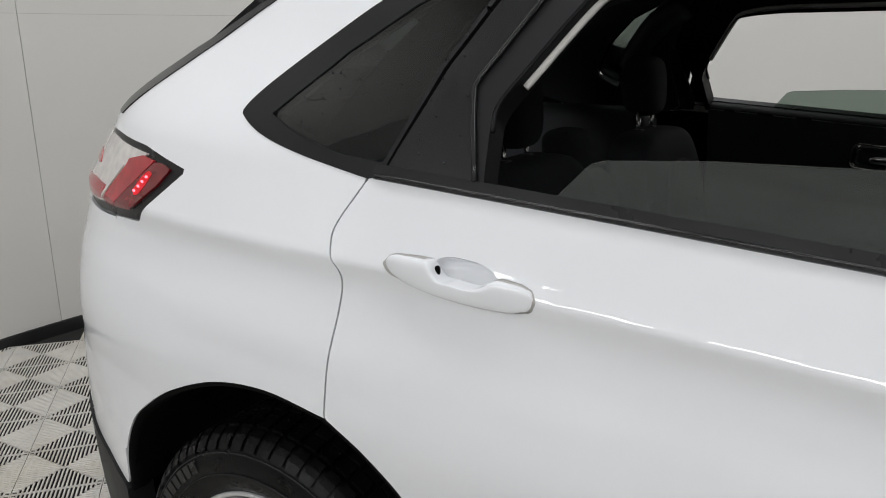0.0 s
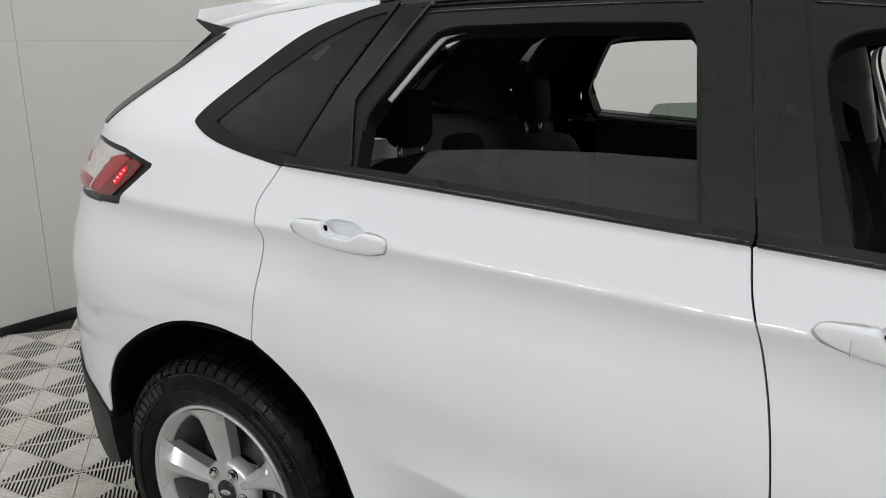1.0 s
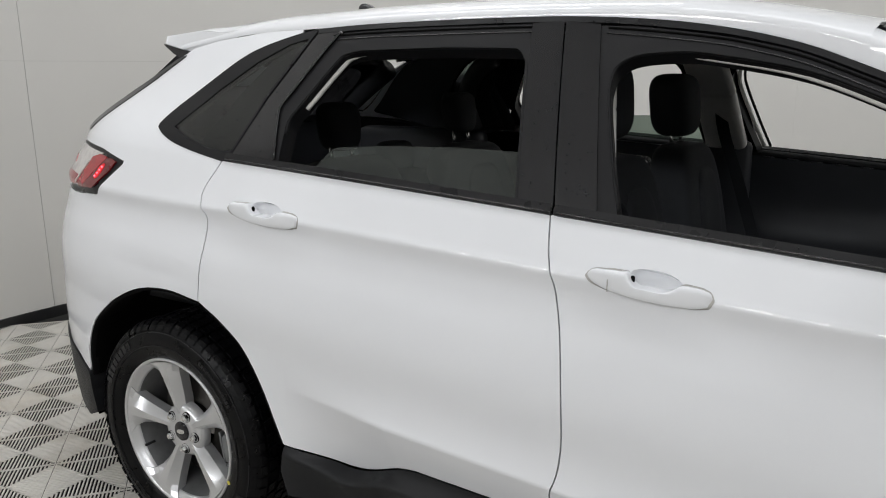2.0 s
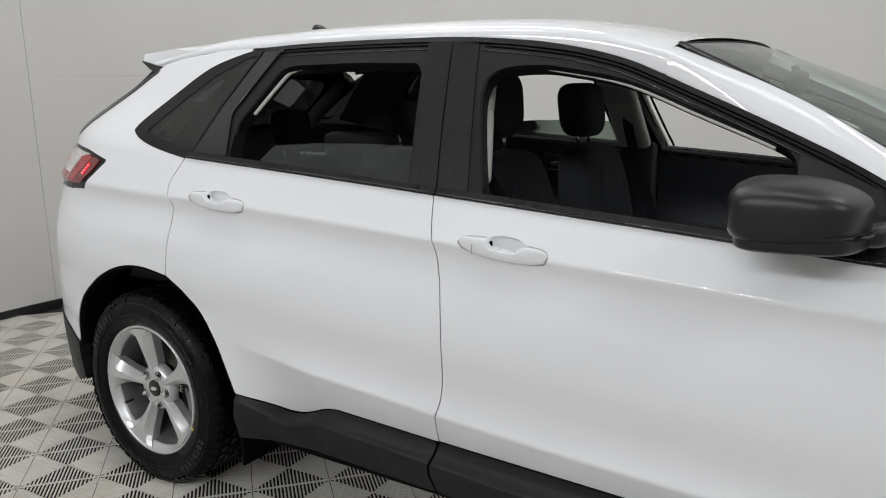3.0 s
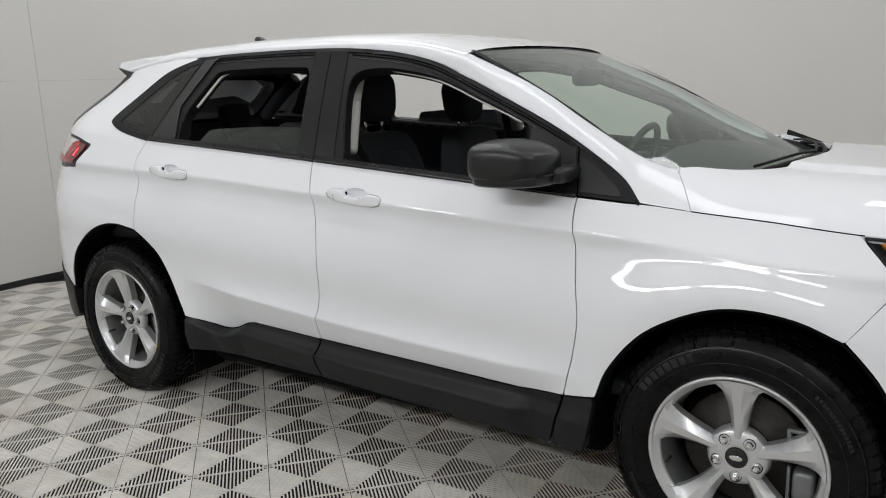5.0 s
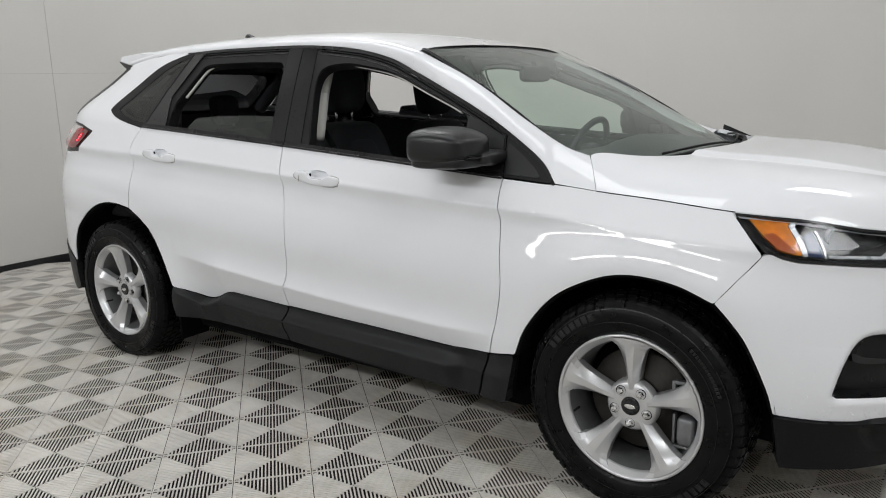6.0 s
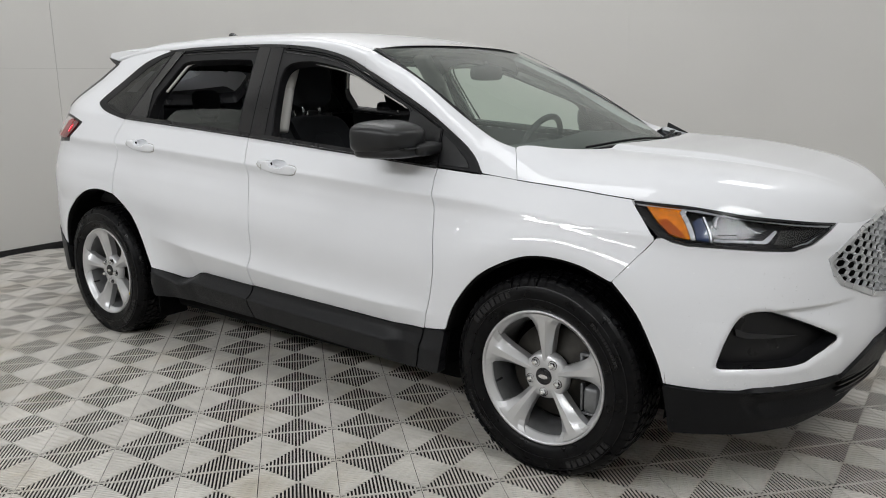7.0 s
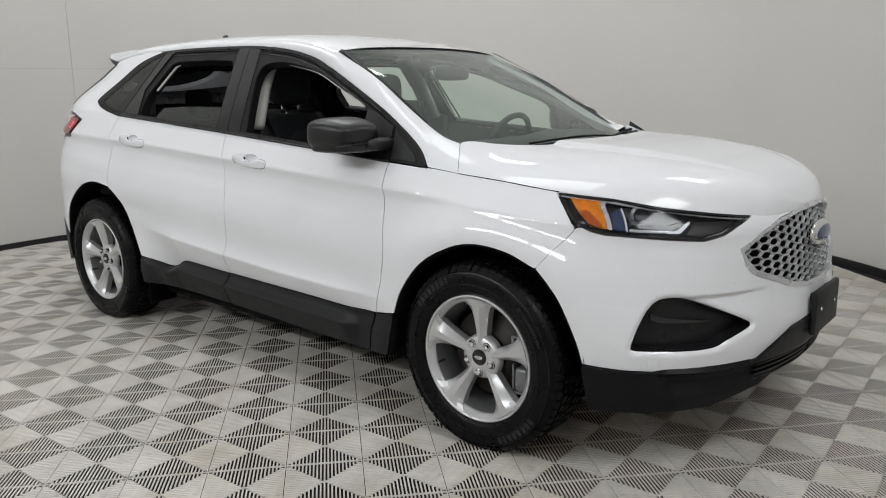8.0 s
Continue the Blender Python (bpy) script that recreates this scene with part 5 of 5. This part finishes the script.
        bm = grid_mesh(P)
        bmesh.ops.recalc_face_normals(bm, faces=bm.faces[:])
        for e in bm.edges:
            e.smooth = e.is_boundary or e.calc_face_angle(0) < .3
        part("spoke", bm, ALLOY, root)
    part("hub", lathe([(.0, -.088), (.034, -.0885), (.046, -.09), (.074, -.086), (.084, -.078), (.088, -.05)], 48), ALLOY, root)
    cap = part("centre_cap", lathe([(.0, -.0955), (.026, -.095), (.0305, -.093), (.032, -.086)], 32), GLOSSBLACK, root, "black centre cap with plain oval badge")
    part("cap_badge", blob((0, -.0955, 0), (.019, .0015, .008), 1, 1, 24, 8), CHROME, cap)
    for s in range(5):
        a = math.pi / 2 + math.pi / 5 + 2 * math.pi * s / 5
        x, z = .0575 * math.cos(a), .0575 * math.sin(a)
        bm = lathe([(0, -.105), (.007, -.1045), (.0112, -.099), (.0122, -.085), (.0145, -.083)], 6)
        bmesh.ops.translate(bm, vec=(x, 0, z), verts=bm.verts[:])
        nut = part("lug_nut", bm, CHROME, root, "chrome lug nut", smooth=False)
        bm = lathe([(.0135, -.084), (.0165, -.0905), (.0175, -.084)], 20)
        bmesh.ops.translate(bm, vec=(x, 0, z), verts=bm.verts[:])
        part("nut_seat", bm, VOID, nut)
    part("brake_disc", lathe([(.07, -.02), (.085, -.03), (.095, -.012), (.17, -.012), (.172, -.002), (.165, .012), (.09, .012)], 64), STEEL, root, "grey steel brake disc")
    cal = part("brake_caliper", blob((.172, -.036, -.062), (.030, .030, .048), .35, .45, 20, 14), CALIPER, root, "cast metal brake caliper")
    part("caliper_bracket", merge(rbox((.128, -.045, .060), (.012, .022, .085), .003), rbox((.165, -.045, .098), (.075, .022, .012), .003), rbox((.176, -.05, .064), (.034, .018, .036), .006)), CALIPER, cal)
    part("caliper_bracket", merge(rbox((.132, -.045, -.058), (.010, .022, .10), .003), rbox((.168, -.045, -.116), (.07, .022, .010), .003)), CALIPER, cal)
    part("caliper_pin", tube([(.178, -.07, .05), (.178, -.03, .05)], .009, 10), CHROME, cal)
    part("dust_shield", lathe([(.06, .03), (.20, .03), (.205, .05)], 48), VOID, root)
    a = math.radians(197)
    bm = lathe([(0, -.096), (.004, -.096), (.0045, -.06)], 10)
    bmesh.ops.translate(bm, vec=(.205 * math.cos(a), 0, .205 * math.sin(a)), verts=bm.verts[:])
    part("valve_stem", bm, RUBBER, root)
    return root


wheel = build_wheel()
wheel.parent = car
HUB_Z = .3585
wheel.matrix_basis = pose(1.4245, -.832, HUB_Z)
part("paint_dot", blob((.26, -.1245, -.13), (.006, .0015, .006), 1, 1, 10, 6), REDMARK, wheel, "red paint dot")
for x, sgn, turn in ((-1.4245, -1, 10.0), (1.4245, 1, 30.0), (-1.4245, 1, 50.0)):
    w = copy_thing(wheel, pose(x, sgn * .832, HUB_Z, 0, -turn, 180 if sgn > 0 else 0))
    w.parent = car
    if x < 0 and sgn < 0:
        part("paint_dot", blob((.215, -.121, -.135), (.007, .0015, .007), 1, 1, 10, 6), WHITEPAINTMARK, w, "yellow paint dot")

# ---- cabin ----
part("cabin_floor", rbox((-.2, 0, .42), (3.2, 1.5, .06), .02), TRIM, car, "black cabin floor")
part("load_cover", rbox((-1.75, 0, 1.0), (.5, 1.2, .03), .01), TRIM, car, "black load space cover")
for sgn in (-1, 1):
    part("rear_side_trim", rbox((-1.60, sgn * .70, .95), (.7, .12, .5), .04), TRIM, car)
    p = [(-.275, sgn * .53, 1.53), (-.235, sgn * .635, 1.36), (-.20, sgn * .715, 1.17)]
    tb = part("b_pillar_inner", merge(*[rbox(((a[0] + b[0]) / 2, (a[1] + b[1]) / 2, (a[2] + b[2]) / 2), (.17, .05, math.dist(a, b) * 1.12), .02,
                                             Vector(np.subtract(a, b)).to_track_quat("Z", "Y").to_matrix().to_4x4()) for a, b in zip(p, p[1:])]), HEADLINER, car, "light grey inner pillar trim")
    part("b_pillar_base", rbox((-.20, sgn * .765, .85), (.17, .05, .66), .02), TRIM, car)
    belt_p = spline([(-.215, sgn * .655, 1.40), (-.20, sgn * .63, 1.25), (-.12, sgn * .58, 1.05), (-.06, sgn * .60, .85)], 6)
    part("seat_belt", grid_mesh(np.stack([belt_p + np.array((-.022, 0, 0)), belt_p + np.array((.022, 0, .0))], 1)), CLOTH, car, "black seat belt webbing")
    part("belt_anchor", blob((-.215, sgn * .665, 1.41), (.02, .015, .03), .7, .7, 14, 10), HEADLINER, car)
    e = spline([(.36, sgn * .60, 1.42), (.62, sgn * .665, 1.315), (.88, sgn * .70, 1.20)] + ([(1.0, .715, 1.135), (1.10, .70, 1.085)] if sgn > 0 else [(.95, -.70, 1.165)]), 6)
    part("a_pillar_inner", tube(e, .019, 10), ROOFCLOTH, car, "light grey inner pillar trim")
    for poly, cut in ((ropen, 1.36), (fopen, 1.17)):
        e = np.array([p for p in resample(poly, 140) if p[1] > cut])
        e = e + np.array((.006 if poly is ropen else -.014, -.009))
        e = e[e[:, 0] < .64]
        e = rearward(e) if sgn > 0 else e
        part("door_opening_seal", tube(np.stack([e[:, 0], sgn * (side_y(e[:, 0], e[:, 1]) - .034), e[:, 1]], 1), .007, 8), HEADLINER, car, "light grey trim along the door openings")
    back = .085 if sgn > 0 else -.045
    e = spline([(-1.22 - back, sgn * .70, 1.20), (-1.24 - back, sgn * .665, 1.33), (-1.16 - back, sgn * .62, 1.45), (-1.06 - back, sgn * .60, 1.51)], 6)
    part("c_pillar_inner", tube(e, .04, 10), TRIM, car)
    part("quarter_lining", sheet(side_chart(sgn, -.025), [(-1.15, 1.19), (-1.62, 1.19), (-1.92, 1.27), (-1.62, 1.49), (-1.42, 1.545), (-1.03 - back, 1.565), (-1.12 - back, 1.40)], [set_back(qglass) if sgn > 0 else qglass], .02, .01, flip=sgn > 0), TRIM, car, "black lining round the quarter glass")
    part("pillar_inner_panel", sheet(side_chart(sgn, -.07), [(-1.44, 1.19), (-1.11 - back, 1.19), (-1.13 - back, 1.36), (-1.03 - back, 1.54), (-1.20, 1.545), (-1.33, 1.40)], (), .03, .01, flip=sgn > 0), TRIM, car)
    e = spline([(-1.68, sgn * .56, 1.47), (-1.85, sgn * .585, 1.37), (-2.02, sgn * .62, 1.26)], 6)
    part("d_pillar_inner", tube(e, .05, 10), TRIM, car)


def seat(x, y, z0, z1, w, lean, head_z, head_w, name, label, head_d=.072, head_h=.107):
    root = new(name)
    root.parent = car
    root.location = (x, y, 0)
    tagged(root, label)

    def back_warp(P):
        P = P.copy()
        t = (P[:, :, 2] + 1) / 2
        P[:, :, 1] *= 1 - .28 * np.clip(t - .55, 0, 1) / .45
        P[:, :, 0] += -lean * (t - .5) - .25 * (np.abs(P[:, :, 1])**2) * (P[:, :, 0] > 0) * -1
        return P
    part("backrest", blob((0, 0, (z0 + z1) / 2), (.075, w, (z1 - z0) / 2), .35, .45, 40, 30, back_warp), CLOTH, root)
    part("backrest_panel", blob((.045 - lean * .0, 0, (z0 + z1) / 2 - .02), (.045, w * .55, (z1 - z0) / 2 - .06), .4, .5, 30, 24, back_warp), CLOTH, root)
    part("cushion", blob((.27, 0, z0 + .02), (.28, w, .085), .4, .4, 36, 16), CLOTH, root)
    xt = -lean * .5 * .075 - .005

    def head_warp(P):
        P = P.copy()
        t = (P[:, :, 2] + 1) / 2
        P[:, :, 1] *= .80 + .2 * t
        P[:, :, 0] += .25 * (.5 - t)
        return P
    hr = part("headrest", blob((xt - .02, 0, head_z), (head_d, head_w, head_h), .55, .6, 36, 22, head_warp), CLOTH, root, "black cloth headrest")
    for s in (-1, 1):
        part("headrest_post", tube([(xt - .01, s * .055, z1 - .03), (xt - .015, s * .055, head_z - .06)], .0065, 10), CHROME, hr, "chrome headrest post")
        part("post_collar", rbox((xt - .01, s * .055, z1 - .004), (.025, .03, .014), .004), TRIM, hr)
    return root


seat(-.215, -.38, .62, 1.225, .25, 1.2, 1.375, .135, "front_seat", "black cloth front seat with headrest")
seat(-.235, .38, .62, 1.20, .25, 1.2, 1.33, .135, "front_seat", "black cloth front seat with headrest")
seat(-1.185, -.31, .62, 1.17, .29, 1.0, 1.275, .088, "rear_seat", "black cloth rear bench half with headrest", .052, .082)
seat(-1.12, .37, .62, 1.17, .29, 1.0, 1.29, .088, "rear_seat", "black cloth rear bench half with headrest", .052, .082)
seat(-1.20, .03, .60, 1.10, .12, 1.0, 1.14, .09, "rear_seat", "black cloth middle rear seat", .05, .06)
dash_y = np.linspace(-.74, .74, 31)
prof = [(1.30, 1.085), (1.10, 1.115), (.92, 1.115), (.82, 1.085), (.78, 1.03), (.80, .95), (.86, .80), (.95, .60)]
P = np.array([[(x - .10 * (y / .74)**2, y, z + .02 * math.exp(-((y - .38) / .2)**2) * (x < 1.0)) for x, z in prof] for y in dash_y])
part("dashboard", grid_mesh(P), TRIM, car, "black dashboard")
st = part("steering_wheel", tube([(.62 + .0 + .19 * math.sin(a) * math.sin(radians(24)), .38 + .19 * math.cos(a), 1.03 + .19 * math.sin(a) * math.cos(radians(24))) for a in np.linspace(0, 2 * np.pi, 40, endpoint=False)], .016, 10, True),
          TRIM, car, "black steering wheel")
part("steering_hub", blob((.65, .38, 1.03), (.035, .075, .06), .6, .6, 20, 12), TRIM, st)
for a in (0, 180, 270):
    part("wheel_spoke", tube([(.64, .38, 1.03), (.62 + .19 * math.sin(radians(a)) * .4, .38 + .185 * math.cos(radians(a)), 1.03 + .17 * math.sin(radians(a)))], .014, 8), TRIM, st)
mv = part("rear_view_mirror", blob((.555, 0, 1.425), (.02, .125, .036), .5, .5, 32, 14), TRIM, car, "black rear view mirror")
part("mirror_stem", tube([(.555, 0, 1.45), (.545, 0, 1.477)], .012, 8), TRIM, mv)

# ---- water drops ----
def drops(chart, x0, x1, lo, hi, n, parent, size=.0018, seed=1, mat=None, clear_of=None):
    rng = random.Random(seed)
    bm = bmesh.new()
    for _ in range(n):
        x = rng.uniform(x0, x1)
        z = lo(x) + (hi(x) - lo(x)) * rng.random()**1.6
        if clear_of is not None and inside(np.array(clear_of), np.array([x]), np.array([z]))[0]:
            continue
        p = chart(np.array([x]), np.array([z]))[0]
        s = size * rng.uniform(.4, 1.3)
        bmesh.ops.create_icosphere(bm, subdivisions=1, radius=1, matrix=Matrix.Translation(p) @ Matrix.Diagonal((s, s * .8, s * rng.uniform(.9, 1.8), 1)))
    tagged(part("water_spray", bm, mat or WATER, parent, "fine clear water drops"), kind="stuff")


flank = lambda off: side_chart(-1, off)
drops(flank(-.026), -.80, -.30, lambda x: belt_z(x) + .018, lambda x: belt_z(x) + .05, 70, rear_door[0], .0010, 3)
drops(flank(-.026), -.86, -.30, lambda x: belt_z(x) + .02, lambda x: 1.255, 16, rear_door[0], .0011, 4)
drops(flank(0), -1.42, -1.22, lambda x: 1.27, lambda x: 1.38, 40, tr[0], .0016, 5)
drops(flank(.005), -1.15, -1.05, lambda x: 1.24, lambda x: 1.42, 14, rear_door[0], .0016, 6)
drops(flank(.010), .2, .85, lambda x: belt_z(x), lambda x: belt_z(x) + .02, 60, front_door[0], .0015, 7)
drops(flank(.007), -.30, -.22, lambda x: 1.19, lambda x: 1.50, 26, rear_door[0], .0016, 8)
drops(flank(.007), -.20, -.12, lambda x: 1.19, lambda x: 1.50, 26, front_door[0], .0016, 9)
drops(flank(.008), .72, .86, lambda x: 1.10, lambda x: 1.21, 30, front_door[0], .0013, 12)
drops(nose_chart(.0005, -1), .35, 1.0, lambda u: .43, lambda u: .80, 170, front_bumper[0], .0016, 13, CLEARDROP, fog_poly)
drops(nose_chart(.0005, -1), .45, .95, lambda u: .415, lambda u: .47, 90, front_bumper[0], .0015, 14, CLEARDROP, fog_poly)
drops(nose_chart(.015, -1), .35, .9, lambda u: .30, lambda u: .40, 40, car, .0014, 15)
drops(sill_chart(-1), -.7, .8, lambda x: .37, lambda x: .43, 40, car, .0014, 10)

# ---- floor tiles ----
TS, TURN_T = .2808, 48.15
T0 = np.array((.362, -1.334))
ta = np.array((math.cos(radians(TURN_T)), math.sin(radians(TURN_T))))
tb_ = np.array((-ta[1], ta[0]))


def tile_mesh():
    verts, faces = [], []

    def bar(p, q_, w0, w1, z0=-.013, z1=0.0, side=None):
        d = (q_ - p) / np.linalg.norm(q_ - p)
        s = np.array((-d[1], d[0]))
        k = len(verts)
        for e in (p, q_):
            for o, z in ((-w0, z0), (-w1, z1), (w1, z1), (w0, z0)):
                verts.append((*(e + s * o), z))
        faces.extend([(k, k + 4, k + 5, k + 1), (k + 1, k + 5, k + 6, k + 2), (k + 2, k + 6, k + 7, k + 3), (k, k + 1, k + 2, k + 3), (k + 4, k + 7, k + 6, k + 5)])
    h = TS / 2 - .0008
    n = 21
    for edge in range(4):
        c, s = math.cos(edge * math.pi / 2), math.sin(edge * math.pi / 2)
        m = lambda x, y: np.array((c * x - s * y, s * x + c * y))
        bar(m(-h, -h + .002), m(h, -h + .002), .0016, .0012, -.003)
        for i in range(n):
            x = -h + (i + .5) * 2 * h / n
            L = h - abs(x)
            if L > .008:
                bar(m(x, -h + .003), m(x, -h + L + .001), *((.0030, .0027, -.003) if edge % 2 == 0 else (.0052, .0049, -.004)))
    me = bpy.data.meshes.new("tile")
    me.from_pydata(verts, [], faces)
    me.materials.append(TILE)
    return me, verts, faces


floor = part("floor", rbox((.5, -1.5, -.06), (12.2, 12.2, .08), 0), SUBFLOOR, None, smooth=False)
tagged(floor, "grey ribbed interlocking plastic tile floor", "floor", kind="structure")
tm, tv, tf = tile_mesh()
places = []
for i in range(-44, 45):
    for j in range(-44, 45):
        c = T0 + (i + .5) * TS * ta + (j + .5) * TS * tb_
        r = math.hypot(c[0] - BOOTH[0], c[1] - BOOTH[1])
        ang = math.degrees(math.atan2(c[1] - BOOTH[1], c[0] - BOOTH[0])) % 360
        walled = ang < 217 and ang > 8.9
        if (walled and r > R - .02) or not (-5.4 < c[0] < 6.4 and -7.4 < c[1] < 4.2):
            continue
        places.append((c[0], c[1]))
near = sorted(places, key=lambda c: math.hypot(c[0] - .5, c[1] + 1.6))[:300]
chosen = set(near)
for c in near:
    t = new("tile", tm)
    t.parent = floor
    t.location = (c[0], c[1], 0)
    t.rotation_euler = (0, 0, radians(TURN_T))
V = np.array(tv)
cs, sn = math.cos(radians(TURN_T)), math.sin(radians(TURN_T))
V[:, :2] = np.stack([cs * V[:, 0] - sn * V[:, 1], sn * V[:, 0] + cs * V[:, 1]], 1)
F = np.array(tf)
rest = [c for c in places if c not in chosen]
me = bpy.data.meshes.new("outer_tiles")
me.from_pydata(np.concatenate([V + np.array((*c, 0)) for c in rest]).tolist(), [], np.concatenate([F + k * len(V) for k in range(len(rest))]).tolist())
me.materials.append(TILE)
tagged(new("outer_tiles", me), "grey ribbed floor tiles further out", "floor tiles", kind="stuff")
